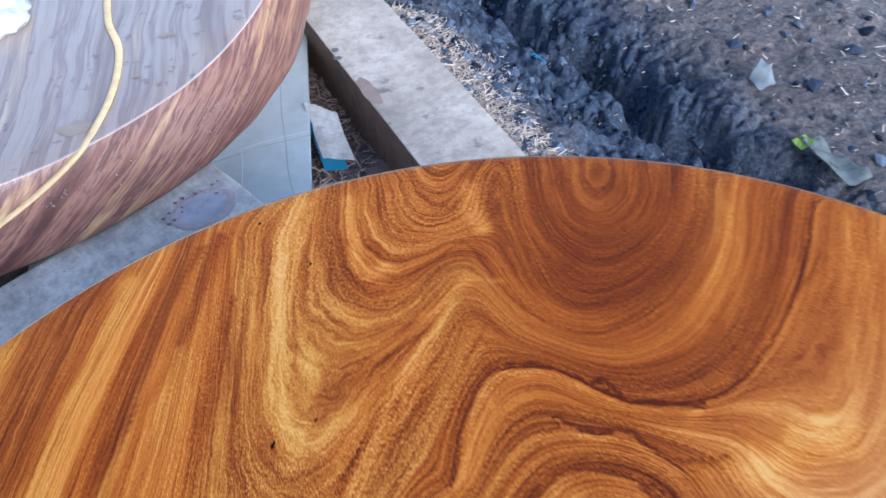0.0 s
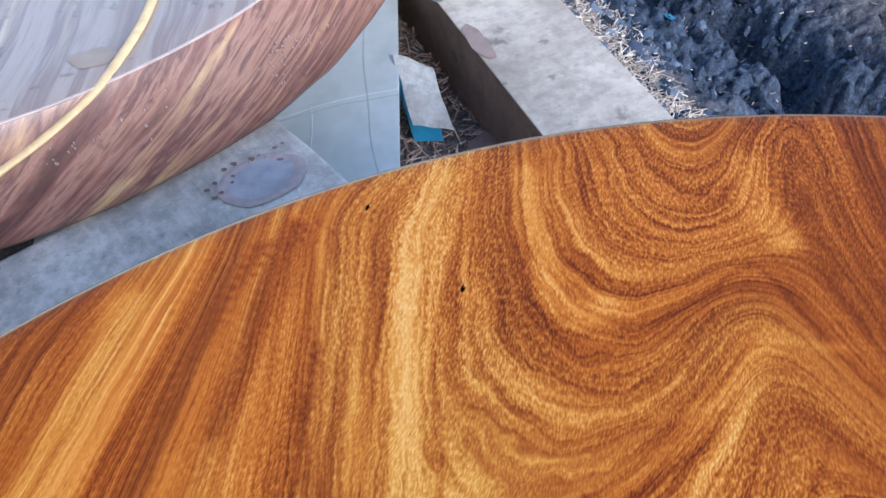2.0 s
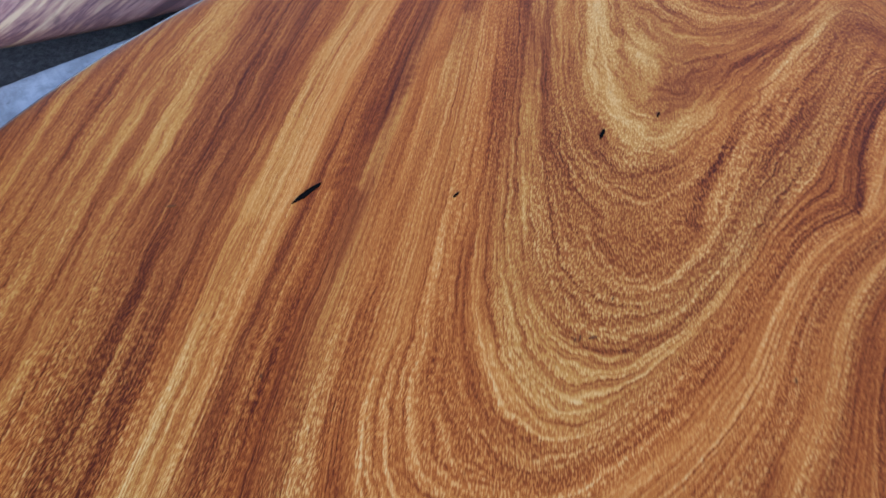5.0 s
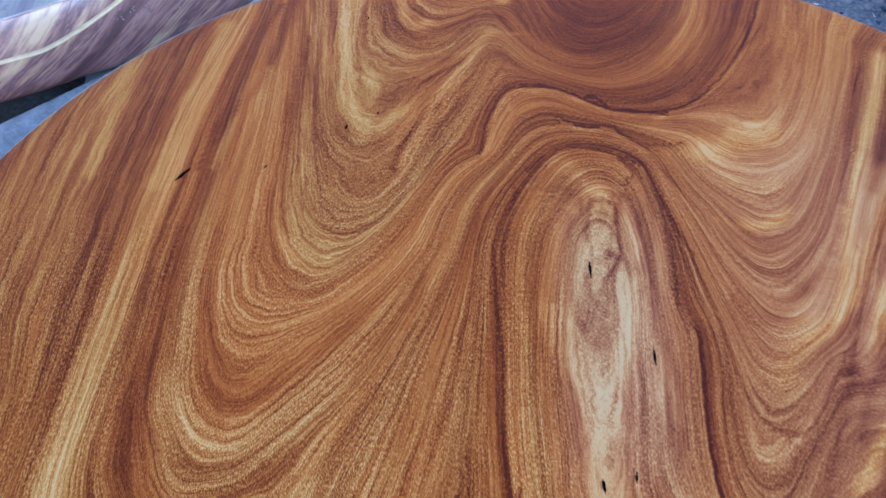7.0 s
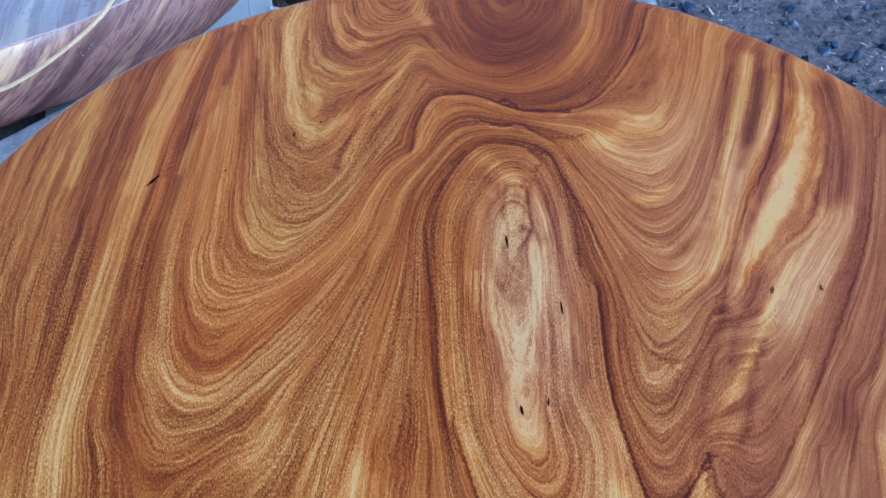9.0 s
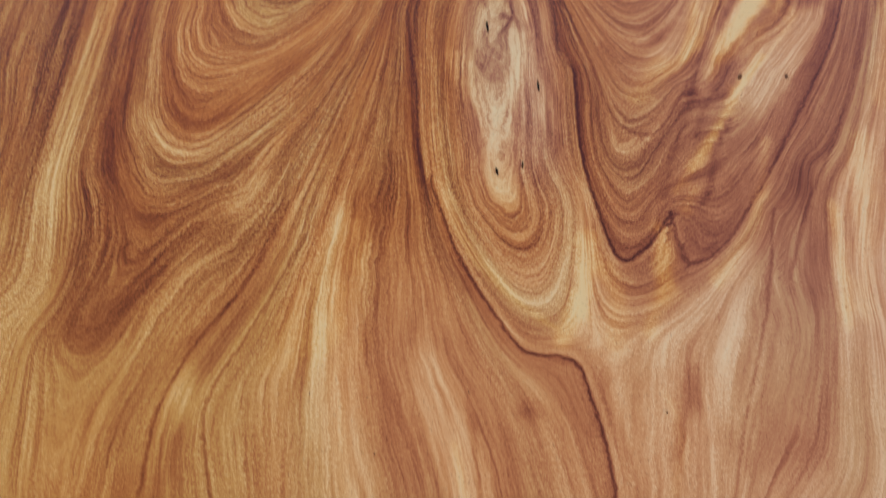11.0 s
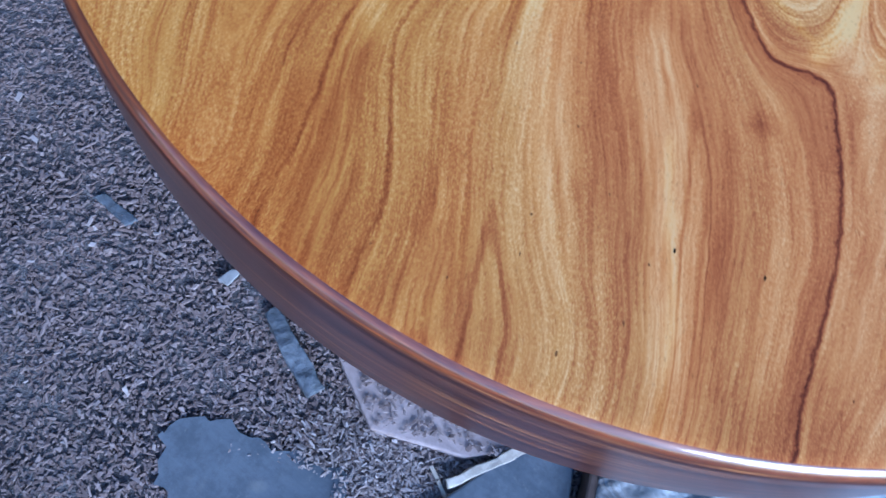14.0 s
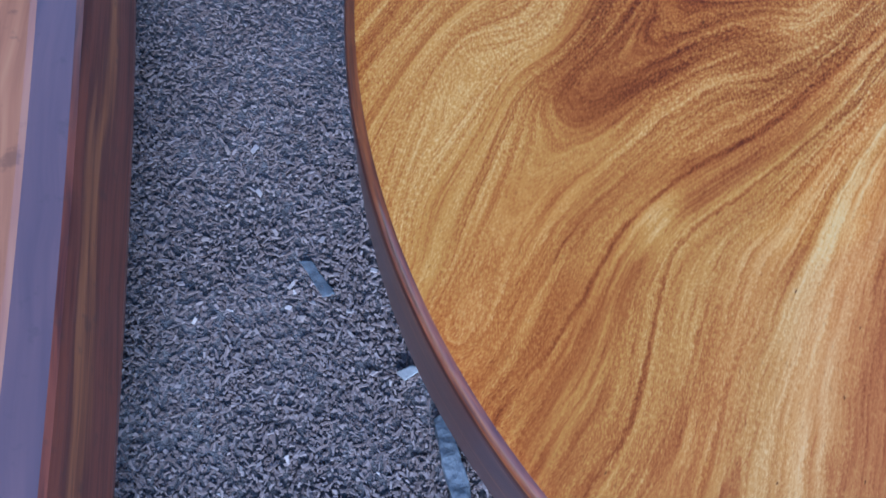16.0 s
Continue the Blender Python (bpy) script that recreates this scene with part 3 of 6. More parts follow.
grain_line(0.756, 0.60, LOOSE, (0.338, 0.143), (0.281, 0.050), (0.233, 0.023), (0.201, 0.084), (0.170, 0.180), (0.141, 0.253))
grain_line(0.548, 0.50, LOOSE, (0.316, 0.033), (0.257, -0.066), (0.221, -0.082), (0.191, -0.043), (0.168, 0.084), (0.147, 0.180))
grain_line(0.902, 0.20, LOOSE, (0.462, 0.579), (0.388, 0.338), (0.326, 0.167), (0.284, 0.114))
grain_line(0.836, 0.98, LOOSE, (0.476, 0.556), (0.418, 0.389), (0.368, 0.267), (0.339, 0.194), (0.284, 0.074))
grain_line(0.704, 0.15, LOOSE, (0.507, 0.564), (0.466, 0.446), (0.426, 0.340))
grain_line(0.646, 0.90, LOOSE, (0.527, 0.563), (0.502, 0.483), (0.451, 0.350), (0.392, 0.249), (0.361, 0.167), (0.332, 0.092))
grain_line(0.584, 0.10, LOOSE, (0.542, 0.556), (0.495, 0.402), (0.444, 0.291), (0.384, 0.183), (0.334, 0.068), (0.306, -0.005))
grain_line(0.539, 1.00, LOOSE, (0.564, 0.534), (0.539, 0.402), (0.486, 0.278), (0.420, 0.168), (0.367, 0.082), (0.330, 0.009))
grain_line(0.519, 0.25, LOOSE, (0.581, 0.470), (0.541, 0.307), (0.475, 0.183), (0.416, 0.112), (0.371, 0.054), (0.346, -0.001))
grain_line(0.481, 1.00, LOOSE, (0.520, 0.172), (0.464, 0.115), (0.419, 0.063), (0.380, 0.004))
grain_line(0.297, 0.25, FIRM, (0.147, 0.042), (0.142, -0.121), (0.157, -0.240), (0.173, -0.290), (0.209, -0.266), (0.245, -0.216))
grain_line(0.235, 0.35, FIRM, (0.245, -0.216), (0.247, -0.271), (0.259, -0.293), (0.304, -0.264), (0.362, -0.182), (0.445, -0.050), (0.553, 0.139), (0.633, 0.343))
grain_line(0.444, 0.40, LOOSE, (0.152, -0.043), (0.161, -0.140), (0.187, -0.212), (0.220, -0.187), (0.262, -0.105), (0.297, 0.006))
grain_line(-0.039, 0.35, LOOSE, (0.661, 0.312), (0.572, 0.078), (0.498, -0.072), (0.429, -0.192), (0.374, -0.313))
grain_line(-0.214, 0.72, LOOSE, (0.646, 0.175), (0.574, -0.001), (0.511, -0.149), (0.443, -0.315))
grain_line(0.155, 0.30, FIRM, (-0.060, -0.169), (-0.030, -0.277), (0.016, -0.374), (0.047, -0.418), (0.096, -0.428), (0.112, -0.465), (0.126, -0.554), (0.125, -0.626), (0.111, -0.735), (0.108, -0.800))
grain_line(-0.006, 0.58, LOOSE, (-0.038, -0.202), (0.003, -0.298), (0.041, -0.356), (0.082, -0.354), (0.106, -0.295), (0.121, -0.185))
grain_line(0.138, 0.72, LOOSE, (0.138, -0.183), (0.131, -0.269), (0.120, -0.356), (0.133, -0.407), (0.146, -0.462), (0.146, -0.553), (0.135, -0.692))
grain_line(0.859, 0.42, LOOSE, (-0.236, -0.207), (-0.277, -0.326), (-0.323, -0.412), (-0.351, -0.490), (-0.355, -0.589), (-0.364, -0.668), (-0.369, -0.711), (-0.372, -0.780))
grain_line(0.729, 0.42, LOOSE, (-0.211, -0.255), (-0.262, -0.388), (-0.296, -0.465), (-0.300, -0.518), (-0.278, -0.607), (-0.270, -0.662), (-0.277, -0.715), (-0.282, -0.790))
grain_line(0.626, 0.50, LOOSE, (-0.196, -0.270), (-0.217, -0.410), (-0.219, -0.530), (-0.206, -0.631), (-0.197, -0.741))
grain_line(0.541, 0.75, LOOSE, (-0.166, -0.250), (-0.171, -0.369), (-0.155, -0.575), (-0.128, -0.681), (-0.097, -0.746))
grain_line(0.453, 0.45, LOOSE, (-0.123, -0.401), (-0.104, -0.496), (-0.076, -0.593), (-0.053, -0.733))
grain_line(0.377, 0.90, LOOSE, (-0.061, -0.438), (-0.036, -0.541), (-0.025, -0.636), (-0.007, -0.731))
grain_line(0.301, 0.42, LOOSE, (-0.032, -0.414), (0.017, -0.512), (0.032, -0.615), (0.032, -0.739))
grain_line(0.240, 0.60, LOOSE, (-0.021, -0.362), (0.035, -0.471), (0.069, -0.558), (0.070, -0.727))
grain_line(0.036, 0.75, LOOSE, (0.326, -0.282), (0.280, -0.379), (0.251, -0.474), (0.231, -0.602), (0.210, -0.719))
grain_line(0.100, 0.60, LOOSE, (0.209, -0.393), (0.196, -0.478), (0.176, -0.575), (0.159, -0.722))
grain_line(-0.000, 0.45, LOOSE, (0.378, -0.209), (0.335, -0.359), (0.277, -0.505), (0.239, -0.630), (0.226, -0.718))
grain_line(-0.089, 0.30, LOOSE, (0.446, -0.120), (0.426, -0.272), (0.394, -0.427), (0.350, -0.538))
grain_line(-0.169, 0.62, LOOSE, (0.467, -0.199), (0.417, -0.425), (0.382, -0.561), (0.317, -0.637), (0.282, -0.715))
grain_line(0.408, 0.55, LOOSE, (-0.591, -0.365), (-0.600, -0.438), (-0.601, -0.510))
grain_line(0.629, 0.58, LOOSE, (-0.511, -0.348), (-0.536, -0.429), (-0.545, -0.512), (-0.540, -0.582), (-0.530, -0.660))
grain_line(0.970, 0.55, LOOSE, (-0.458, -0.412), (-0.453, -0.502), (-0.447, -0.582), (-0.443, -0.635), (-0.445, -0.672))
grain_line(0.905, 0.62, LOOSE, (-0.327, -0.312), (-0.358, -0.400), (-0.383, -0.475), (-0.397, -0.553), (-0.397, -0.632), (-0.397, -0.678))
grain_line(0.890, 0.66, LOOSE, (-0.522, -0.372), (-0.505, -0.463), (-0.485, -0.553), (-0.473, -0.615))
grain_line(0.790, 0.55, LOOSE, (-0.568, -0.392), (-0.558, -0.480), (-0.540, -0.552), (-0.530, -0.585))
grain_line(1.000, 0.35, LOOSE, (-0.455, -0.195), (-0.443, -0.285), (-0.470, -0.373), (-0.470, -0.410), (-0.435, -0.383), (-0.367, -0.287), (-0.320, -0.223))
grain_line(1.045, 0.42, LOOSE, (-0.455, -0.115), (-0.440, -0.187), (-0.418, -0.258), (-0.387, -0.243), (-0.332, -0.190))
grain_line(1.100, 0.50, LOOSE, (-0.447, -0.107), (-0.427, -0.170), (-0.397, -0.205), (-0.355, -0.198), (-0.300, -0.147))
grain_line(0.453, 0.45, LOOSE, (0.150, -0.066), (0.162, -0.145), (0.192, -0.173), (0.230, -0.146), (0.268, -0.069))
grain_line(0.405, 0.42, LOOSE, (-0.107, 0.166), (-0.094, 0.048), (-0.093, -0.087), (-0.087, -0.178))
grain_line(2.270, 0.45, LOOSE, (-0.165, 0.815), (-0.140, 0.785), (-0.112, 0.810))
grain_line(2.235, 0.35, LOOSE, (0.020, 0.800), (0.018, 0.860), (0.017, 0.920))
grain_line(2.235, 0.35, LOOSE, (0.109, 0.800), (0.111, 0.860), (0.112, 0.920))
grain_line(2.152, 0.30, LOOSE, (-0.024, 0.800), (-0.026, 0.860), (-0.027, 0.920))
grain_line(2.152, 0.30, LOOSE, (0.156, 0.800), (0.158, 0.860), (0.160, 0.920))
grain_line(2.069, 0.25, LOOSE, (-0.054, 0.800), (-0.057, 0.860), (-0.060, 0.920))
grain_line(2.069, 0.25, LOOSE, (0.192, 0.800), (0.195, 0.860), (0.197, 0.920))
grain_line(2.275, 0.38, LOOSE, (0.062, 0.735), (0.063, 0.800), (0.064, 0.860), (0.064, 0.920))
grain_line(2.030, 0.35, LOOSE, (-0.075, 0.775), (-0.066, 0.692), (-0.052, 0.621))
grain_seam(0.30, (-0.389, 0.652), (-0.350, 0.279), (-0.316, 0.188), (-0.264, 0.173), (-0.214, 0.226), (-0.163, 0.328), (-0.076, 0.523))
grain_seam(0.25, (-0.302, 0.656), (-0.303, 0.548), (-0.288, 0.483), (-0.253, 0.460), (-0.210, 0.476), (-0.162, 0.515), (-0.116, 0.581))
grain_seam(0.25, (-0.264, 0.757), (-0.252, 0.655), (-0.194, 0.590), (-0.141, 0.617), (-0.104, 0.644), (-0.066, 0.581), (-0.021, 0.531), (0.047, 0.507), (0.128, 0.555), (0.187, 0.651), (0.212, 0.749))
grain_seam(0.65, (-0.111, 0.326), (-0.104, 0.383), (-0.084, 0.439), (-0.054, 0.465), (-0.005, 0.460), (0.042, 0.432), (0.076, 0.417), (0.122, 0.416), (0.177, 0.433), (0.237, 0.499), (0.289, 0.597), (0.327, 0.707))
grain_seam(0.50, (0.004, 0.391), (0.038, 0.385), (0.067, 0.382), (0.114, 0.350), (0.164, 0.354))
grain_seam(0.45, (-0.060, -0.211), (-0.075, -0.115), (-0.078, -0.007), (-0.088, 0.098), (-0.088, 0.176), (-0.057, 0.261), (-0.007, 0.331), (0.043, 0.343), (0.099, 0.321), (0.115, 0.275), (0.128, 0.180), (0.128, 0.083))
grain_seam(0.30, (0.388, 0.349), (0.318, 0.193), (0.250, 0.113), (0.204, 0.151), (0.170, 0.232), (0.134, 0.298))
grain_seam(0.35, (0.316, 0.033), (0.257, -0.066), (0.221, -0.082), (0.191, -0.043), (0.168, 0.084), (0.147, 0.180))
grain_seam(0.35, (0.542, 0.556), (0.495, 0.402), (0.444, 0.291), (0.384, 0.183), (0.334, 0.068), (0.306, -0.005))
grain_seam(0.85, (0.147, 0.042), (0.142, -0.121), (0.157, -0.240), (0.173, -0.290), (0.209, -0.266), (0.245, -0.216))
grain_seam(0.45, (0.245, -0.216), (0.247, -0.271), (0.259, -0.293), (0.304, -0.264), (0.362, -0.182), (0.445, -0.050), (0.553, 0.139), (0.633, 0.343))
grain_seam(0.30, (0.661, 0.312), (0.572, 0.078), (0.498, -0.072), (0.429, -0.192), (0.374, -0.313))
grain_seam(0.80, (-0.060, -0.169), (-0.030, -0.277), (0.016, -0.374), (0.047, -0.418), (0.096, -0.428), (0.112, -0.465), (0.126, -0.554), (0.125, -0.626), (0.111, -0.735), (0.108, -0.800))
grain_seam(0.40, (-0.236, -0.207), (-0.277, -0.326), (-0.323, -0.412), (-0.351, -0.490), (-0.355, -0.589), (-0.364, -0.668), (-0.369, -0.711), (-0.372, -0.780))
grain_seam(0.45, (-0.211, -0.255), (-0.262, -0.388), (-0.296, -0.465), (-0.300, -0.518), (-0.278, -0.607), (-0.270, -0.662), (-0.277, -0.715), (-0.282, -0.790))
grain_seam(0.35, (0.378, -0.209), (0.335, -0.359), (0.277, -0.505), (0.239, -0.630), (0.226, -0.718))
grain_seam(0.70, (-0.063, 0.460), (-0.026, 0.462), (0.006, 0.457), (0.032, 0.439), (0.046, 0.446), (0.067, 0.425), (0.098, 0.419), (0.142, 0.412))
grain_seam(0.70, (-0.002, 0.399), (0.033, 0.379), (0.064, 0.386), (0.084, 0.366), (0.117, 0.341))
grain_seam(0.60, (-0.049, 0.292), (-0.022, 0.323), (0.013, 0.339), (0.047, 0.335), (0.081, 0.323), (0.109, 0.304), (0.118, 0.269), (0.142, 0.190), (0.153, 0.158))
grain_seam(0.45, (0.063, 0.263), (0.065, 0.190), (0.065, 0.148), (0.043, 0.108), (0.032, 0.069))
grain_seam(0.40, (0.033, 0.246), (0.025, 0.190), (0.030, 0.148), (0.023, 0.108))
grain_seam(0.45, (0.080, 0.269), (0.091, 0.292), (0.080, 0.316))

WASHES = []


def wash(tone, width, *pts):
    """A lighter or darker cloud in the wood, along a line."""
    WASHES.append((tone, width, curve_points(pts, max(width * 0.5, 0.004))))


wash(0.26, 0.025, (0.195, 0.343), (0.235, 0.362), (0.287, 0.382))
wash(0.16, 0.015, (0.178, 0.337), (0.155, 0.342), (0.135, 0.340))
wash(0.20, 0.010, (0.222, 0.208), (0.253, 0.212), (0.285, 0.235))
wash(0.14, 0.010, (0.220, 0.287), (0.247, 0.267), (0.280, 0.278))
wash(0.34, 0.008, (0.482, 0.557), (0.443, 0.448), (0.405, 0.360), (0.370, 0.258), (0.342, 0.167), (0.310, 0.073))
wash(-0.30, 0.012, (0.498, 0.515), (0.467, 0.423), (0.430, 0.338), (0.402, 0.282))
wash(-0.18, 0.007, (0.440, 0.528), (0.395, 0.385), (0.358, 0.258))
wash(0.28, 0.012, (0.512, 0.502), (0.470, 0.387), (0.417, 0.260), (0.367, 0.167), (0.325, 0.092), (0.278, 0.038))
wash(-0.26, 0.007, (0.542, 0.558), (0.487, 0.387), (0.412, 0.208), (0.353, 0.092), (0.308, -0.010), (0.265, -0.115), (0.237, -0.188))
wash(0.34, 0.017, (0.540, 0.438), (0.467, 0.262), (0.410, 0.148), (0.375, 0.093), (0.350, 0.040))
wash(0.18, 0.018, (0.270, 0.063), (0.253, 0.022), (0.235, -0.012))
wash(0.30, 0.008, (0.427, 0.077), (0.380, 0.008), (0.343, -0.055), (0.313, -0.100), (0.287, -0.142))
wash(-0.22, 0.005, (0.417, 0.122), (0.368, 0.040), (0.325, -0.025), (0.300, -0.087))
wash(-0.20, 0.005, (0.365, -0.025), (0.335, -0.085), (0.312, -0.142), (0.297, -0.188))
wash(-0.16, 0.012, (0.197, 0.088), (0.213, 0.063), (0.250, 0.072), (0.278, 0.108))
wash(-0.14, 0.008, (0.168, 0.035), (0.183, -0.037), (0.203, -0.073), (0.235, -0.080))
wash(0.28, 0.015, (-0.005, 0.310), (0.015, 0.293), (0.040, 0.260))
wash(0.22, 0.008, (0.068, 0.283), (0.080, 0.262))
wash(0.30, 0.013, (-0.020, 0.065), (-0.008, 0.023), (0.003, -0.017))
wash(0.20, 0.010, (0.017, -0.033), (0.023, -0.070), (0.028, -0.107))
wash(0.34, 0.010, (0.075, 0.113), (0.070, 0.050), (0.052, 0.000), (0.037, -0.040))
wash(0.36, 0.013, (0.040, -0.062), (0.047, -0.092))
wash(0.26, 0.008, (0.075, 0.210), (0.083, 0.180), (0.085, 0.150))
wash(0.16, 0.017, (0.017, -0.142), (0.028, -0.175), (0.045, -0.193))
wash(0.20, 0.007, (-0.053, -0.072), (-0.053, -0.122), (-0.043, -0.177), (-0.035, -0.202))
wash(0.12, 0.005, (-0.023, 0.207), (-0.003, 0.228), (0.018, 0.213), (0.035, 0.158), (0.042, 0.103))
wash(-0.34, 0.008, (0.063, 0.155), (0.048, 0.112), (0.040, 0.067), (0.030, 0.017))
wash(-0.30, 0.005, (0.072, 0.252), (0.058, 0.188), (0.050, 0.150))
wash(-0.22, 0.005, (0.052, 0.155), (0.067, 0.145), (0.078, 0.122))
wash(-0.16, 0.005, (-0.025, 0.258), (0.002, 0.262), (0.023, 0.233), (0.028, 0.178))
wash(-0.14, 0.005, (0.003, 0.048), (0.018, -0.000), (0.023, -0.032))
wash(0.06, 0.010, (-0.223, 0.725), (-0.235, 0.655), (-0.237, 0.608), (-0.195, 0.608))
wash(-0.10, 0.038, (0.015, 0.598), (0.065, 0.572), (0.133, 0.597))
wash(0.12, 0.013, (0.202, 0.728), (0.200, 0.650), (0.183, 0.580), (0.162, 0.522))
wash(0.12, 0.010, (0.280, 0.613), (0.250, 0.530), (0.207, 0.462))
wash(0.10, 0.010, (0.223, 0.708), (0.220, 0.605), (0.193, 0.530))
wash(0.16, 0.005, (-0.072, 0.410), (-0.075, 0.432), (-0.053, 0.450), (-0.017, 0.447), (0.030, 0.432))
wash(0.20, 0.005, (0.133, 0.395), (0.158, 0.422), (0.180, 0.447))
wash(0.14, 0.013, (-0.090, 0.370), (-0.095, 0.338), (-0.083, 0.425))
wash(-0.16, 0.010, (-0.080, 0.732), (-0.067, 0.672), (-0.058, 0.643))
wash(0.14, 0.007, (-0.087, 0.692), (-0.073, 0.643), (-0.067, 0.607))
wash(0.14, 0.005, (-0.037, -0.530), (-0.025, -0.600), (-0.010, -0.680), (-0.005, -0.737), (-0.005, -0.795))
wash(0.05, 0.007, (-0.158, -0.478), (-0.150, -0.575), (-0.138, -0.618), (-0.107, -0.668), (-0.097, -0.730), (-0.095, -0.778))
wash(-0.14, 0.008, (-0.258, -0.517), (-0.233, -0.578), (-0.232, -0.635), (-0.233, -0.678))
wash(-0.10, 0.007, (-0.257, -0.655), (-0.263, -0.693), (-0.278, -0.717), (-0.278, -0.743))
wash(0.05, 0.007, (-0.200, -0.647), (-0.193, -0.708), (-0.212, -0.747))
wash(0.16, 0.007, (0.298, -0.592), (0.285, -0.660), (0.267, -0.717), (0.260, -0.748))
wash(-0.12, 0.017, (0.257, -0.522), (0.278, -0.548), (0.313, -0.517))
wash(0.12, 0.005, (0.197, -0.470), (0.207, -0.518), (0.190, -0.580), (0.180, -0.633), (0.175, -0.688))
wash(0.05, 0.007, (-0.387, -0.605), (-0.382, -0.660), (-0.353, -0.698))
wash(0.06, 0.005, (-0.377, -0.540), (-0.388, -0.595))
wash(-0.10, 0.005, (-0.352, -0.558), (-0.345, -0.603), (-0.357, -0.645))
wash(-0.14, 0.007, (-0.333, -0.457), (-0.312, -0.398), (-0.270, -0.328), (-0.247, -0.250))
wash(0.06, 0.004, (-0.360, -0.523), (-0.348, -0.485), (-0.328, -0.442))
wash(0.05, 0.007, (-0.545, -0.435), (-0.568, -0.483), (-0.582, -0.525))
wash(-0.12, 0.010, (-0.467, -0.385), (-0.445, -0.395), (-0.412, -0.362))
wash(0.05, 0.006, (-0.383, -0.615), (-0.388, -0.660), (-0.388, -0.693))
wash(0.07, 0.015, (-0.622, 0.473), (-0.622, 0.428), (-0.620, 0.397))
wash(-0.26, 0.005, (-0.412, 0.660), (-0.413, 0.593), (-0.425, 0.515), (-0.433, 0.453), (-0.460, 0.385), (-0.473, 0.322))
wash(-0.20, 0.005, (-0.455, 0.613), (-0.460, 0.500), (-0.468, 0.408), (-0.480, 0.343))
wash(0.07, 0.005, (-0.482, 0.597), (-0.482, 0.508), (-0.483, 0.447))
wash(-0.18, 0.005, (-0.377, 0.522), (-0.367, 0.448), (-0.363, 0.390))
wash(-0.16, 0.004, (-0.242, 0.585), (-0.207, 0.582), (-0.160, 0.587), (-0.127, 0.605))
wash(-0.14, 0.008, (-0.595, 0.570), (-0.605, 0.492), (-0.593, 0.418), (-0.583, 0.352))
wash(-0.14, 0.008, (-0.563, 0.497), (-0.560, 0.387), (-0.557, 0.310))
wash(-0.22, 0.007, (-0.165, 0.442), (-0.187, 0.392), (-0.208, 0.337))
wash(0.18, 0.003, (-0.117, 0.557), (-0.155, 0.443), (-0.180, 0.385), (-0.200, 0.328))
wash(0.06, 0.007, (-0.257, 0.687), (-0.242, 0.615), (-0.210, 0.598), (-0.190, 0.603))
wash(0.08, 0.012, (-0.427, -0.080), (-0.385, -0.127), (-0.340, -0.105))
wash(0.06, 0.017, (-0.367, 0.173), (-0.342, 0.145), (-0.295, 0.128))
wash(0.11, 0.007, (-0.250, -0.028), (-0.295, -0.117), (-0.332, -0.183))
wash(0.08, 0.007, (-0.180, 0.005), (-0.212, -0.085), (-0.228, -0.173))
wash(-0.18, 0.008, (-0.173, 0.107), (-0.188, 0.020), (-0.227, -0.072), (-0.265, -0.155))
wash(-0.26, 0.005, (-0.062, 0.255), (-0.080, 0.155), (-0.085, 0.050), (-0.082, -0.067), (-0.068, -0.173))
wash(0.06, 0.012, (-0.538, 0.138), (-0.532, 0.025), (-0.510, -0.118))
wash(-0.18, 0.008, (-0.502, 0.093), (-0.495, -0.038), (-0.473, -0.163))
wash(-0.14, 0.008, (-0.477, 0.168), (-0.468, 0.043), (-0.435, -0.043))
wash(0.06, 0.012, (-0.197, 0.250), (-0.230, 0.188), (-0.257, 0.158))
wash(0.06, 0.012, (-0.645, 0.125), (-0.632, 0.020), (-0.622, -0.050))
wash(0.09, 0.010, (-0.240, -0.060), (-0.278, -0.145), (-0.318, -0.232), (-0.357, -0.302))
wash(0.10, 0.010, (-0.178, -0.218), (-0.177, -0.298), (-0.172, -0.387))
wash(0.30, 0.010, (0.133, -0.267), (0.117, -0.345), (0.088, -0.400))
wash(0.24, 0.010, (0.227, -0.245), (0.217, -0.323), (0.192, -0.390))
wash(0.16, 0.008, (0.458, -0.198), (0.447, -0.283), (0.430, -0.375))
wash(0.22, 0.005, (-0.055, -0.150), (-0.023, -0.255), (0.033, -0.342), (0.082, -0.387))
wash(0.06, 0.010, (-0.425, -0.055), (-0.380, -0.120), (-0.343, -0.087))
wash(-0.26, 0.005, (0.157, -0.233), (0.162, -0.268), (0.175, -0.292), (0.208, -0.268), (0.247, -0.218))
wash(-0.16, 0.005, (0.247, -0.270), (0.258, -0.295), (0.288, -0.270))
wash(0.06, 0.023, (-0.567, -0.032), (-0.573, -0.157), (-0.575, -0.258))
wash(-0.14, 0.007, (-0.465, -0.003), (-0.465, -0.140), (-0.458, -0.260), (-0.465, -0.358))
wash(-0.16, 0.017, (0.552, 0.178), (0.497, 0.057), (0.418, -0.073), (0.372, -0.160))
wash(0.16, 0.018, (0.513, 0.275), (0.467, 0.167), (0.392, 0.082))
wash(-0.12, 0.013, (0.333, -0.158), (0.332, -0.230), (0.293, -0.270))
wash(0.26, 0.020, (0.530, 0.443), (0.527, 0.320), (0.480, 0.235), (0.415, 0.155), (0.363, 0.082))
wash(-0.26, 0.007, (0.597, 0.493), (0.573, 0.333), (0.542, 0.233), (0.492, 0.142), (0.427, 0.058), (0.377, -0.010))
wash(0.22, 0.010, (0.505, 0.173), (0.440, 0.082), (0.382, 0.012), (0.352, -0.042))
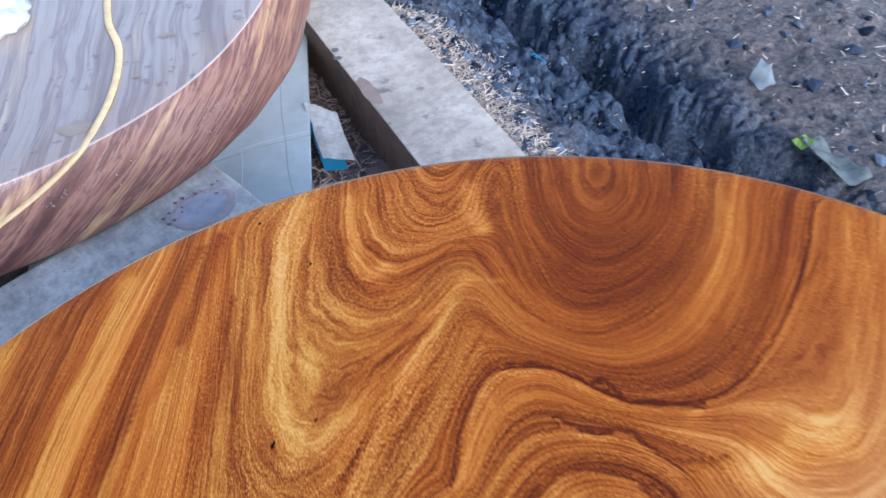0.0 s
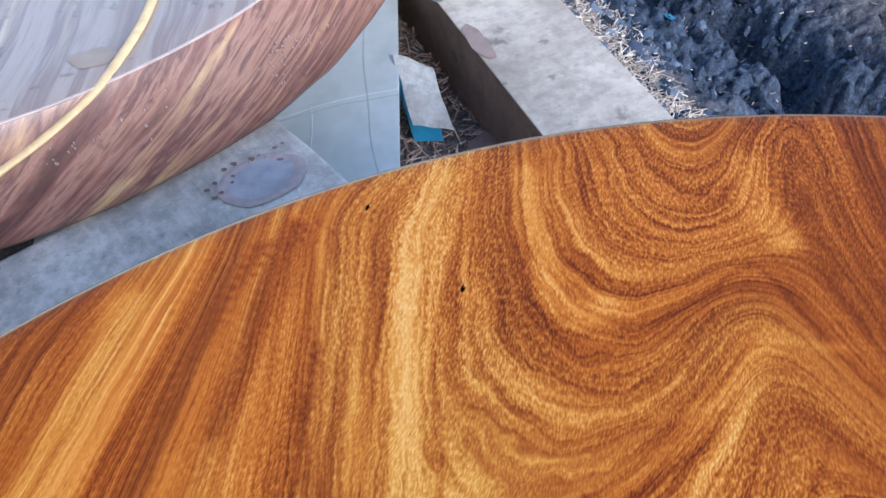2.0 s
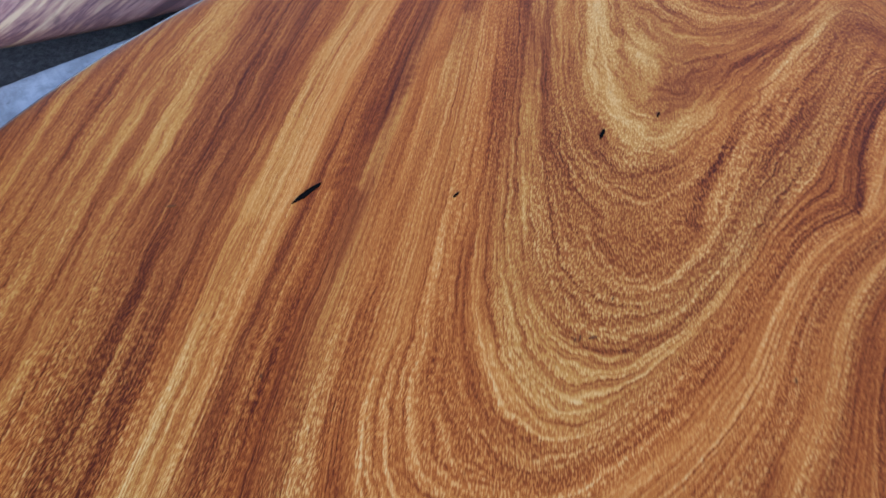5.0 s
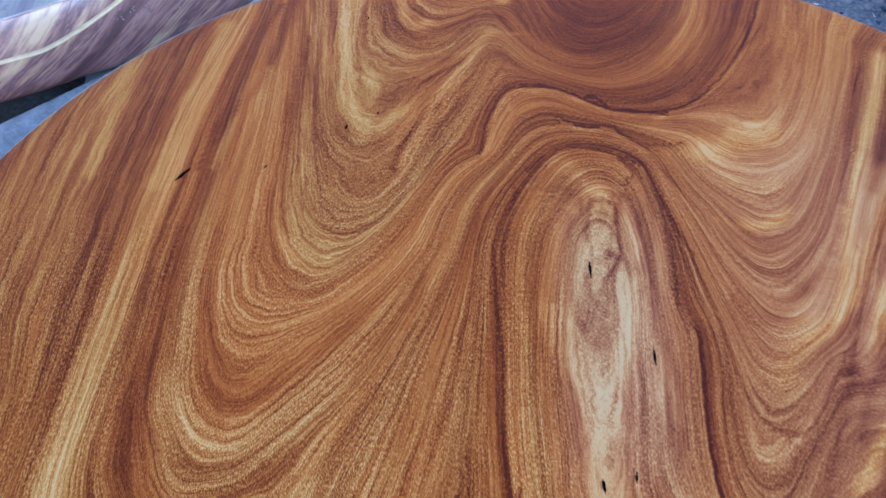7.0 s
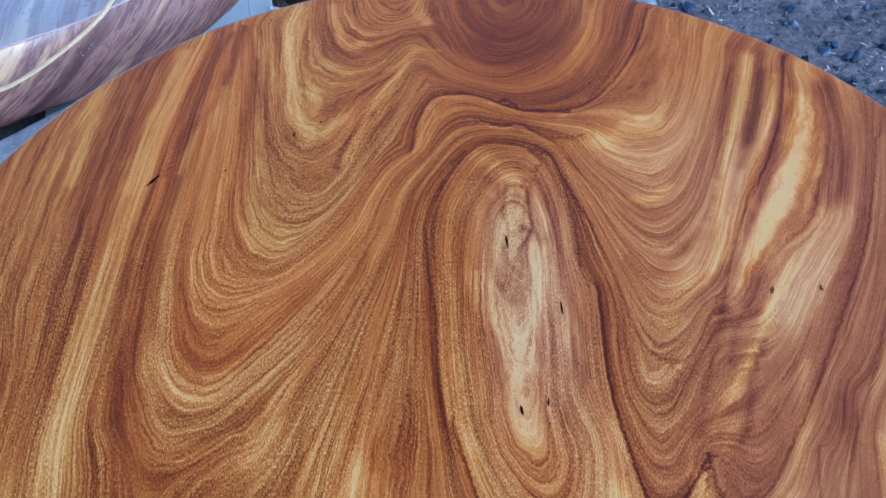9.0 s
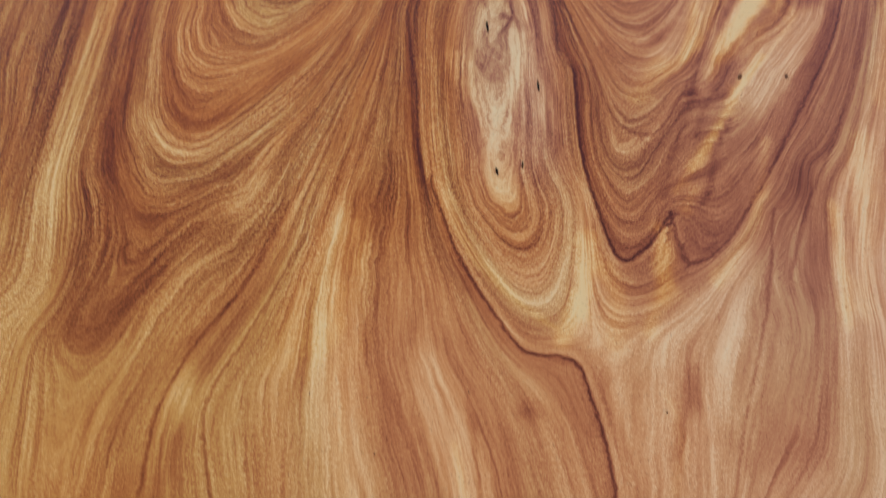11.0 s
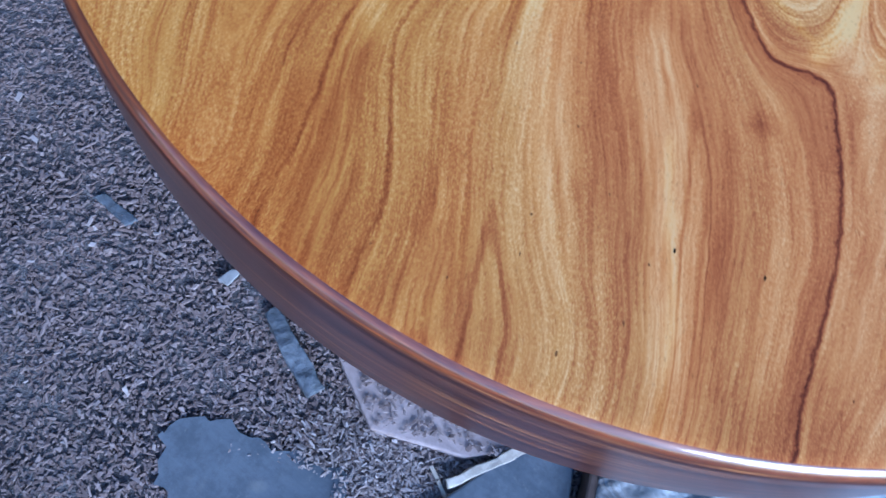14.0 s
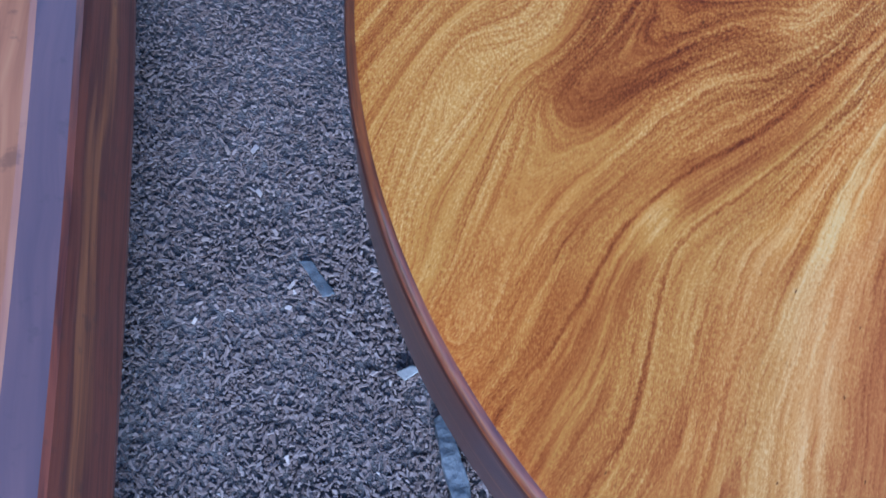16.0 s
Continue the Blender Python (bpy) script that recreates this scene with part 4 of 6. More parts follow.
wash(-0.16, 0.008, (0.503, 0.248), (0.445, 0.168), (0.395, 0.105), (0.353, 0.035))
wash(-0.12, 0.008, (0.612, 0.395), (0.587, 0.247), (0.548, 0.153), (0.493, 0.057))
wash(-0.12, 0.008, (0.672, 0.395), (0.633, 0.247), (0.565, 0.068))
wash(0.18, 0.015, (0.675, 0.333), (0.630, 0.128), (0.577, -0.012))
wash(0.28, 0.010, (0.135, -0.255), (0.125, -0.312), (0.110, -0.363))
wash(0.18, 0.015, (0.155, -0.303), (0.158, -0.350), (0.147, -0.402))
wash(0.24, 0.012, (0.230, -0.243), (0.227, -0.285), (0.220, -0.343))
wash(0.26, 0.010, (0.397, -0.093), (0.362, -0.198), (0.322, -0.267), (0.283, -0.322))
wash(-0.16, 0.012, (0.425, -0.143), (0.420, -0.252), (0.398, -0.348))
wash(0.18, 0.017, (0.525, -0.085), (0.490, -0.235), (0.453, -0.357))
wash(0.16, 0.007, (0.455, -0.208), (0.437, -0.310), (0.427, -0.385))
wash(-0.34, 0.003, (0.352, -0.052), (0.322, -0.112), (0.308, -0.160), (0.285, -0.205))
wash(0.22, 0.005, (0.340, -0.062), (0.288, -0.137), (0.257, -0.182))
wash(0.18, 0.008, (0.280, -0.178), (0.265, -0.213))
wash(0.18, 0.010, (0.272, 0.367), (0.240, 0.382), (0.212, 0.352))
wash(0.16, 0.005, (0.193, 0.217), (0.238, 0.207), (0.277, 0.223))
wash(0.16, 0.05, (-0.187, -0.218), (-0.202, -0.313), (-0.197, -0.393))


STRIPES = []


def stripe(tone, width, *pts):
    """A smooth ribbon of one tone in the wood, along a line."""
    STRIPES.append((tone, width, curve_points(pts, max(width * 0.4, 0.004))))


stripe(0.73, 0.015, (-0.508, 0.580), (-0.512, 0.505), (-0.513, 0.452), (-0.520, 0.402), (-0.518, 0.358), (-0.520, 0.330), (-0.522, 0.285), (-0.530, 0.245))
stripe(0.64, 0.013, (-0.640, 0.52), (-0.637, 0.475), (-0.636, 0.432), (-0.634, 0.388), (-0.632, 0.330), (-0.627, 0.260))
stripe(0.34, 0.011, (-0.588, 0.523), (-0.592, 0.450), (-0.593, 0.390), (-0.592, 0.343), (-0.588, 0.308))
stripe(0.24, 0.004, (-0.435, 0.640), (-0.457, 0.543), (-0.465, 0.480), (-0.468, 0.402), (-0.478, 0.357), (-0.482, 0.307), (-0.485, 0.272))
stripe(0.24, 0.007, (-0.417, 0.657), (-0.422, 0.593), (-0.423, 0.537), (-0.428, 0.492))
stripe(0.27, 0.004, (-0.377, 0.557), (-0.378, 0.488), (-0.378, 0.433), (-0.383, 0.385))
stripe(0.60, 0.005, (-0.443, 0.473), (-0.448, 0.418), (-0.453, 0.365), (-0.460, 0.317), (-0.465, 0.275))
stripe(0.82, 0.009, (-0.323, 0.678), (-0.323, 0.595), (-0.318, 0.525), (-0.312, 0.473), (-0.302, 0.428), (-0.290, 0.400), (-0.273, 0.378))
stripe(0.68, 0.013, (-0.285, 0.475), (-0.273, 0.447), (-0.273, 0.402), (-0.272, 0.362), (-0.273, 0.333))
stripe(0.66, 0.007, (-0.250, 0.358), (-0.242, 0.383), (-0.225, 0.410))
stripe(0.20, 0.005, (-0.173, 0.413), (-0.197, 0.375), (-0.213, 0.343), (-0.222, 0.315), (-0.227, 0.288))
stripe(0.70, 0.005, (-0.103, 0.587), (-0.140, 0.510), (-0.163, 0.458), (-0.182, 0.408), (-0.197, 0.360), (-0.208, 0.327), (-0.217, 0.290))
stripe(0.66, 0.004, (-0.350, 0.307), (-0.345, 0.292), (-0.345, 0.268))
stripe(0.40, 0.012, (-0.143, 0.570), (-0.170, 0.565), (-0.197, 0.562))
stripe(0.66, 0.013, (-0.087, 0.673), (-0.098, 0.702), (-0.103, 0.740))
stripe(0.72, 0.010, (-0.258, 0.720), (-0.248, 0.665), (-0.235, 0.615), (-0.217, 0.592), (-0.202, 0.603))
stripe(0.74, 0.007, (-0.318, 0.715), (-0.323, 0.677), (-0.327, 0.635))
stripe(0.40, 0.010, (-0.577, 0.493), (-0.578, 0.455), (-0.577, 0.420))
stripe(0.64, 0.004, (-0.060, 0.582), (-0.085, 0.585), (-0.098, 0.588), (-0.115, 0.568), (-0.133, 0.543), (-0.158, 0.527))


def stripes_at(q):
    """How far the ribbons cover each place, and their tone there."""
    cover, shade = np.zeros(len(q)), np.zeros(len(q))
    ragged = 1 + 0.22 * np.sin(q[:, 0] * 90 + 3 * np.sin(q[:, 1] * 23)) * np.sin(q[:, 1] * 19 + 2 * np.sin(q[:, 0] * 41))
    for tone, width, c in STRIPES:
        n = np.nonzero((np.abs(q - c.mean(0)) < np.ptp(c, axis=0) / 2 + 3 * width).all(1))[0]
        d = np.sqrt(((q[n, None] - c[None]) ** 2).sum(-1).min(1))
        w = np.exp(-(d / (width * 1.05 * ragged[n])) ** 4)
        cover[n], shade[n] = cover[n] * (1 - w) + w, shade[n] * (1 - w) + w * tone
    return cover, shade


def washes_at(q):
    """How much lighter or darker the clouds make each place; an uneven edge keeps them from looking brushed on."""
    out = np.zeros(len(q))
    ragged = 1 + 0.35 * np.sin(q[:, 0] * 140 + 3 * np.sin(q[:, 1] * 37)) * np.sin(q[:, 1] * 31 + 2 * np.sin(q[:, 0] * 53))
    for tone, width, c in WASHES:
        near = np.nonzero((np.abs(q - c.mean(0)) < np.ptp(c, axis=0) / 2 + 0.1 + 3 * width).all(1))[0]
        for k in range(0, len(near), 8000):
            n = near[k:k + 8000]
            d = np.sqrt(((q[n, None] - c[None]) ** 2).sum(-1).min(1))
            out[n] += tone * np.exp(-(d / (width * ragged[n])) ** 2)
    return out



class Figure:
    """A smooth field whose level lines run along the growth lines."""

    def __init__(self):
        self.p = np.concatenate([c for *_, c in GUIDES])
        self.v, self.t, hold = [np.concatenate([np.full(len(g[3]), g[k]) for g in GUIDES]) for k in range(3)]
        n = len(self.p)
        a = np.zeros((n + 3, n + 3))
        a[:n, :n] = self.kernel(self.p, self.p) + np.diag(hold)
        a[:n, n], a[:n, n + 1:] = 1, self.p
        a[n, :n], a[n + 1:, :n] = 1, self.p.T
        self.w = np.linalg.solve(a, np.concatenate([self.v, np.zeros(3)]))

    @staticmethod
    def kernel(a, b):
        d2 = ((a[:, None] - b[None]) ** 2).sum(-1) + 1e-12
        return 0.5 * d2 * np.log(d2)

    def at(self, q):
        ring, tone = np.empty(len(q)), np.empty(len(q))
        n = len(self.p)
        for k in range(0, len(q), 4000):
            c = q[k:k + 4000]
            d2 = ((c[:, None] - self.p[None]) ** 2).sum(-1) + 1e-12
            r = (0.5 * d2 * np.log(d2)) @ self.w[:n] + self.w[n] + c @ self.w[n + 1:]
            w = np.exp(-0.5 * ((r[:, None] - self.v[None]) / 0.07) ** 2) / (d2 + 0.00015) ** 1.5 + 1e-9
            ring[k:k + 4000] = r
            tone[k:k + 4000] = (w @ self.t + 0.5 * 300) / (w.sum(1) + 300)
        return ring, tone

    def seam(self, q, ring):
        """How far each place lies across the grain from the nearest seam, and how strong that is."""
        off, strength, best = np.ones(len(q)), np.zeros(len(q)), np.full(len(q), 9.0)
        for s, c in SEAMS:
            on = self.at(c)[0]
            for k in range(0, len(q), 8000):
                part_q = slice(k, k + 8000)
                d2 = ((q[part_q, None] - c[None]) ** 2).sum(-1)
                near = d2.argmin(1)
                d = np.sqrt(d2[np.arange(len(near)), near])
                win = d < best[part_q]
                off[part_q] = np.where(win, ring[part_q] - on[near], off[part_q])
                strength[part_q] = np.where(win, s * (1 - smooth01((d - 0.006) / 0.022)), strength[part_q])
                best[part_q] = np.minimum(best[part_q], d)
        some = np.nonzero(strength > 0)[0]
        step = 0.003
        gx = (self.at(q[some] + [step, 0])[0] - ring[some]) / step
        gy = (self.at(q[some] + [0, step])[0] - ring[some]) / step
        off[some] /= np.maximum(np.hypot(gx, gy), 0.4)
        off = np.where(np.abs(off) < 0.6 * best, 0.6 * best, off)
        return off, strength


def swirl(x, y):
    """Where the wood is burled: the inside of the long knot and the pale spot beside it."""
    a = np.exp(-((x - 0.055) / 0.068) ** 4 - ((y - 0.03) / 0.21) ** 4)
    b = 0.18 * np.exp(-((x - 0.40) / 0.08) ** 2 - ((y - 0.03) / 0.12) ** 2)
    return a + b


# ---- round table ----
TOP, RADIUS = 0.75, 0.802


def build_table():
    table = thing("round_table", "large round varnished table with swirling orange-brown crotch grain", "table", pose(0, 0, 0))
    seg = 720
    rings = [(0.004, TOP)] + [(r, TOP) for r in np.arange(0.010, 0.7905, 0.0062)]
    rings += [(0.7935, TOP - 0.0003), (0.7962, TOP - 0.0010)]
    rings += [(0.7990, TOP - 0.0022)]
    top_count = len(rings)
    rings += [(0.8018, TOP - 0.0042), (0.8042, TOP - 0.0070), (0.8060, TOP - 0.0105), (0.8073, TOP - 0.0145), (0.8080, TOP - 0.019),
              (0.8085, TOP - 0.03), (0.8092, TOP - 0.08), (0.8095, TOP - 0.14), (0.8090, TOP - 0.195), (0.8075, TOP - 0.204), (0.803, TOP - 0.209), (0.795, TOP - 0.211), (0.40, TOP - 0.211), (0.02, TOP - 0.211)]
    ang = np.arange(seg) * 2 * math.pi / seg
    ca, sa = np.cos(ang), np.sin(ang)

    def out(r):
        """The rim is not quite a true circle."""
        return r + (0.0015 + 0.0015 * sa - 0.006 * ca) * smooth01(np.full(seg, (r - 0.55) / 0.25))

    verts = np.concatenate([np.stack([out(r) * ca, out(r) * sa, np.full(seg, z)], 1) for r, z in rings])
    faces = []
    for k in range(len(rings) - 1):
        a, b = k * seg, (k + 1) * seg
        faces += [(a + i, b + i, b + (i + 1) % seg, a + (i + 1) % seg) for i in range(seg)]
    faces.append(tuple(range(seg)))
    faces.append(tuple(reversed(range((len(rings) - 1) * seg, len(rings) * seg))))
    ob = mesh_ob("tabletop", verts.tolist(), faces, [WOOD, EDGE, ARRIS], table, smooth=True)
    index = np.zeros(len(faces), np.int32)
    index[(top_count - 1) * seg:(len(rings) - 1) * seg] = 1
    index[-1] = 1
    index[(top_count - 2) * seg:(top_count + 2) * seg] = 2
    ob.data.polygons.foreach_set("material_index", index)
    field = Figure()
    ring, tone = field.at(verts[:, :2])
    off, strength = field.seam(verts[:, :2], ring)
    x, y = verts[:, 0], verts[:, 1]

    def spot(cx, cy, w, h):
        return np.exp(-((x - cx) / w) ** 2 - ((y - cy) / h) ** 2)

    heart = spot(0.08, 0.60, 0.20, 0.17)
    busy = (1 - 0.36 * smooth01((-0.12 - y) / 0.4)) * (1 - 0.60 * heart) * (1 - 0.25 * smooth01((x - 0.15) / 0.2))
    sapwood = 0.06 * smooth01((-0.05 - y) / 0.4) + 0.05 * smooth01((x - 0.12) / 0.3) * smooth01((0.55 - y) / 0.35) - 0.10 * heart - 0.08 * spot(0.12, 0.42, 0.16, 0.10)
    sapwood += 0.30 * spot(-0.325, -0.474, 0.015, 0.036) - 0.20 * spot(0.044, -0.491, 0.014, 0.012)
    rose = 0.52 * smooth01((x - 0.02) / 0.35) * smooth01((0.62 - y) / 0.4) * (1 - 0.55 * smooth01((-0.25 - y) / 0.25)) + 0.30 * smooth01((-0.15 - y) / 0.3) * smooth01((x + 0.35) / 0.3)
    sapwood -= 0.07 * smooth01((-0.40 - x) / 0.2) * smooth01((y + 0.35) / 0.3)
    sapwood += 0.045 * smooth01((-0.15 - y) / 0.3) * smooth01((x + 0.30) / 0.3)
    gold = 0.30 * smooth01((-0.40 - x) / 0.3) + 0.28 * spot(-0.29, 0.45, 0.05, 0.14) + 0.16 * smooth01((-0.18 - y) / 0.3) * smooth01((-0.05 - x) / 0.3)
    cloud = washes_at(verts[:, :2])
    cover, shade = stripes_at(verts[:, :2])
    marks = 1 - 0.62 * smooth01((-0.34 - x) / 0.10) * smooth01((y - 0.05) / 0.2) - 0.35 * cover * (shade > 0.73 * cover)
    for key, val in (("figure", ring), ("tone", tone), ("seam_offset", off), ("seam_strength", strength), ("swirl", swirl(x, y)), ("busy", busy), ("gold", gold), ("rose", np.clip(0.72 * rose - 0.9 * np.maximum(cloud, 0), 0, 0.6)), ("sapwood", sapwood), ("cloud", cloud), ("cover", cover), ("shade", shade), ("marks", marks)):
        at = ob.data.attributes.new(key, "FLOAT", "POINT")
        at.data.foreach_set("value", val.astype(np.float32))
    # hidden trestle that carries the top
    for sx in (-0.3, 0.3):
        bm = slab_bm(oblong((sx, -0.35), (sx, 0.35), 0.10), 0.44, TOP - 0.212, 0.004)
        part("bearer", bm, PLANKSIDE, table)
        for sy in (-0.3, 0.3):
            bm = slab_bm(oblong((sx - 0.045, sy), (sx + 0.045, sy), 0.09), 0.0, 0.439, 0.004)
            part("leg", bm, PLANKSIDE, table)
    return table


build_table()


# ---- rough oval slab waiting to be finished ----
def oval(cx, cy, a, b, turn, n, wobble=0.0, seed=0.0):
    out = []
    for k in range(n):
        t = 2 * math.pi * k / n
        f = 1 + wobble * noise.noise(Vector((2 * math.cos(t) + seed, 2 * math.sin(t), 0)))
        x, y = a * math.cos(t) * f, b * math.sin(t) * f
        out.append((cx + x * math.cos(turn) - y * math.sin(turn), cy + x * math.sin(turn) + y * math.cos(turn)))
    return out


def blot(name, cx, cy, z, a, b, turn, mat, parent):
    """A thin dried stain with an uneven outline."""
    bm = bmesh.new()
    n = 28
    ring = []
    for k in range(n):
        t = 2 * math.pi * k / n
        f = 1 + 0.35 * noise.noise(Vector((1.6 * math.cos(t) + cx * 9, 1.6 * math.sin(t) + cy * 9, 0)))
        x, y = a * f * math.cos(t), b * f * math.sin(t)
        ring.append(bm.verts.new((cx + x * math.cos(turn) - y * math.sin(turn), cy + x * math.sin(turn) + y * math.cos(turn), z)))
    mid = bm.verts.new((cx, cy, z + 0.0004))
    for k in range(n):
        bm.faces.new((ring[k], ring[(k + 1) % n], mid))
    part(name, bm, mat, parent)


DRIP = plain("dried_glue", (0.31, 0.215, 0.20), 0.2, 0.2, 80, 0.1)
GLUESTAIN = plain("brown_glue_stain", (0.27, 0.205, 0.165), 0.35, 0.3, 25, 0.1)
SPOT = plain("dark_spot", (0.12, 0.11, 0.115), 0.6, 0.3, 60, 0.1)
BROWNSTAIN = plain("brown_stain", (0.27, 0.195, 0.17), 0.7, 0.3, 30, 0.1)


def build_blank():
    ob = thing("oval_slab", "wet unfinished oval slab with purple-brown and yellow stripes", "wood slab")
    n = 220
    cx, cy, turn = -1.36, 1.66, math.atan2(0.75, 0.66)
    prof = [(0.02, 0.45), (0.3, 0.45), (0.6, 0.45), (0.85, 0.450), (0.955, 0.4495), (0.962, 0.448), (0.966, 0.444), (0.985, 0.41), (1.006, 0.375), (1.020, 0.34), (1.027, 0.31), (1.025, 0.287), (1.008, 0.269), (0.965, 0.264), (0.5, 0.264), (0.02, 0.264)]
    verts, faces = [], []

    def fullness(t):
        """The slab is no true oval: fuller towards the table, drawn in at one end."""
        return np.interp(math.degrees(t), [-180, -120, -105, -97, -90, -80, -72, -60, -47, -30, 60, 180], [1, 1, 1, 1.025, 1.04, 1.05, 1.035, 1.0, 0.95, 0.935, 1, 1])

    base = []
    for k, (x, y) in enumerate(oval(0, 0, 1.0, 0.70, turn, n, 0.008, 3.0)):
        f = fullness((2 * math.pi * k / n + math.pi) % (2 * math.pi) - math.pi)
        base.append((x * f, y * f))
    for s, z in prof:
        for x, y in base:
            p = Vector((cx + x * s, cy + y * s, z))
            if 0.9 < s:
                p += noise.noise_vector(p * 9) * 0.004
            verts.append(tuple(p))
    for k in range(len(prof) - 1):
        faces += [(k * n + i, (k + 1) * n + i, (k + 1) * n + (i + 1) % n, k * n + (i + 1) % n) for i in range(n)]
    faces += [tuple(range(n)), tuple(reversed(range((len(prof) - 1) * n, len(prof) * n)))]
    body = mesh_ob("slab_body", verts, faces, [BLANK, BLANKTOP], ob, smooth=True)
    for f in body.data.polygons:
        if f.normal.z > 0.9:
            f.material_index = 1

    def on_slab(x, y, z):
        """The place on the slab's skin nearest to a point."""
        dx, dy = x - cx, y - cy
        u = (dx * math.cos(turn) + dy * math.sin(turn)) / 1.0
        v = (-dx * math.sin(turn) + dy * math.cos(turn)) / 0.70
        e = math.hypot(u, v) / fullness(math.atan2(v, u))
        s = np.interp(-z, [-p[1] for p in prof[6:12]], [p[0] for p in prof[6:12]])
        f = s / e if e > 0.955 or z < 0.447 else 1.0
        return (cx + dx * f, cy + dy * f, min(z, 0.4515))

    # thin pale bar on the worn arris, standing in for its highlight
    rim = [(cx + x * 0.9625, cy + y * 0.9625, 0.4478) for x, y in base[::4]]
    tube("worn_highlight", rim[28:] + rim[:1], 0.0030, EDGELIGHT, ob, 6, "pale worn edge, highlight put into its colour", 0.7)
    line = [(-0.975, 1.72, 0.4535), (-0.945, 1.625, 0.4535), (-0.925, 1.57, 0.4535), (-0.880, 1.487, 0.4535), (-0.857, 1.393, 0.4535), (-0.849, 1.307, 0.4535), (-0.853, 1.225, 0.4525),
            (-0.868, 1.161, 0.4445), (-0.913, 1.107, 0.421), (-0.961, 1.061, 0.401), (-1.004, 1.026, 0.385), (-1.045, 0.994, 0.374), (-1.09, 0.962, 0.370), (-1.24, 0.88, 0.374)]
    rnd = random.Random(33)
    for bx, by, bz, spread, count in ((-0.666, 1.37, 0.375, 0.026, 22), (-0.668, 1.347, 0.352, 0.016, 16), (-0.634, 1.416, 0.355, 0.02, 12), (-0.904, 1.104, 0.393, 0.035, 14), (-0.82, 1.177, 0.389, 0.04, 10)):
        for k in range(count):
            p = on_slab(bx + rnd.gauss(0, spread * 0.7), by + rnd.gauss(0, spread), bz + rnd.gauss(0, 0.014))
            bm = bmesh.new()
            bmesh.ops.create_icosphere(bm, subdivisions=1, radius=1.0)
            r = rnd.uniform(0.0010, 0.0030)
            for v in bm.verts:
                v.co = Vector(p) + Vector((v.co.x * r, v.co.y * r, v.co.z * r * rnd.uniform(0.8, 2.0)))
            part("glue_drip", bm, DRIP, ob, "", True)
    for bx, by, a, b, turn in ((-0.895, 1.225, 0.034, 0.024, 0.3), (-0.815, 1.387, 0.009, 0.006, 0.3), (-0.786, 1.531, 0.020, 0.008, 0.2)):
        blot("glue_stain", bx, by, 0.4518, a, b, turn, GLUESTAIN, ob)
    strap = tube("strap", line, 0.0085, CORD, None, 8, "", 0.5)
    tagged(strap, "pale yellow strap lying over the rough oval slab", "strap")
    return ob


def tube(name, pts, radius, mat, parent=None, sides=8, label="", flat=1.0):
    """A round bar along a smooth line."""
    p = [Vector(q) for q in pts]
    q = [2 * p[0] - p[1], *p, 2 * p[-1] - p[-2]]
    line = []
    for a, b, c, d in zip(q, q[1:], q[2:], q[3:]):
        for k in range(10):
            t = k / 10
            line.append(0.5 * (2 * b + (c - a) * t + (2 * a - 5 * b + 4 * c - d) * t * t + (3 * b - a - 3 * c + d) * t ** 3))
    line.append(p[-1])
    verts, faces = [], []
    for k, c in enumerate(line):
        d = (line[min(k + 1, len(line) - 1)] - line[max(k - 1, 0)]).normalized()
        side = d.cross(Vector((0, 0, 1))).normalized()
        up = side.cross(d)
        for i in range(sides):
            t = 2 * math.pi * i / sides
            verts.append(tuple(c + side * math.cos(t) * radius + up * math.sin(t) * radius * flat))
    for k in range(len(line) - 1):
        faces += [(k * sides + i, k * sides + (i + 1) % sides, (k + 1) * sides + (i + 1) % sides, (k + 1) * sides + i) for i in range(sides)]
    faces += [tuple(range(sides))[::-1], tuple((len(line) - 1) * sides + i for i in range(sides))]
    return mesh_ob(name, verts, faces, mat, parent, smooth=True, label=label)


# pale tone holds the highlight of the slab's arris
EDGELIGHT = plain("edge_highlight_wood", (0.46, 0.36, 0.34), 0.35, 0.25, 80, 0.1)
CORD = plain("yellow_strap", (0.70, 0.50, 0.27), 0.55, 0.25, 60, 0.2)
build_blank()


# boards under and beside the slab
def board(name, outline, z0, z1, mat, label, category="board", bevel=0.004, rough=0.002, cuts=3, seed=0, fine=0.025):
    ob = part(name, slab_bm(outline, z0, z1, bevel, rough, cuts, seed, fine), mat)
    return tagged(ob, label, category)


PLANK_STAINS = [(-0.516, 1.952, 0.011, 0.010, 0.2, SPOT), (-0.505, 1.915, 0.012, 0.009, 0.4, SPOT), (-0.405, 1.772, 0.066, 0.020, -1.01, BROWNSTAIN)]


def side_look(ob, mat):
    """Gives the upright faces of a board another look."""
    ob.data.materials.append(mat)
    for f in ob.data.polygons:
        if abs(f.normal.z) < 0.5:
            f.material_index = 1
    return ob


side_look(board("plank", oblong((-0.80, 2.64), (0.45, 0.52), 0.235), -0.125, 0.10, BOARD, "stained grey plank lying on edge of the soil trench", seed=1), PLANKSIDE)
plank = bpy.data.objects["plank"]
for bx, by, a, b, turn, mat in PLANK_STAINS:
    blot("stain", bx, by, 0.1025, a, b, turn, mat, plank)
beam = board("beam", [(-1.48, 0.53), (-1.26, 0.33), (-0.495, 1.15), (-0.692, 1.330)], 0.0, 0.262, BEAM, "weathered grey beam with a round knot under the slab", "beam", 0.006, 0.003, 3, 5)


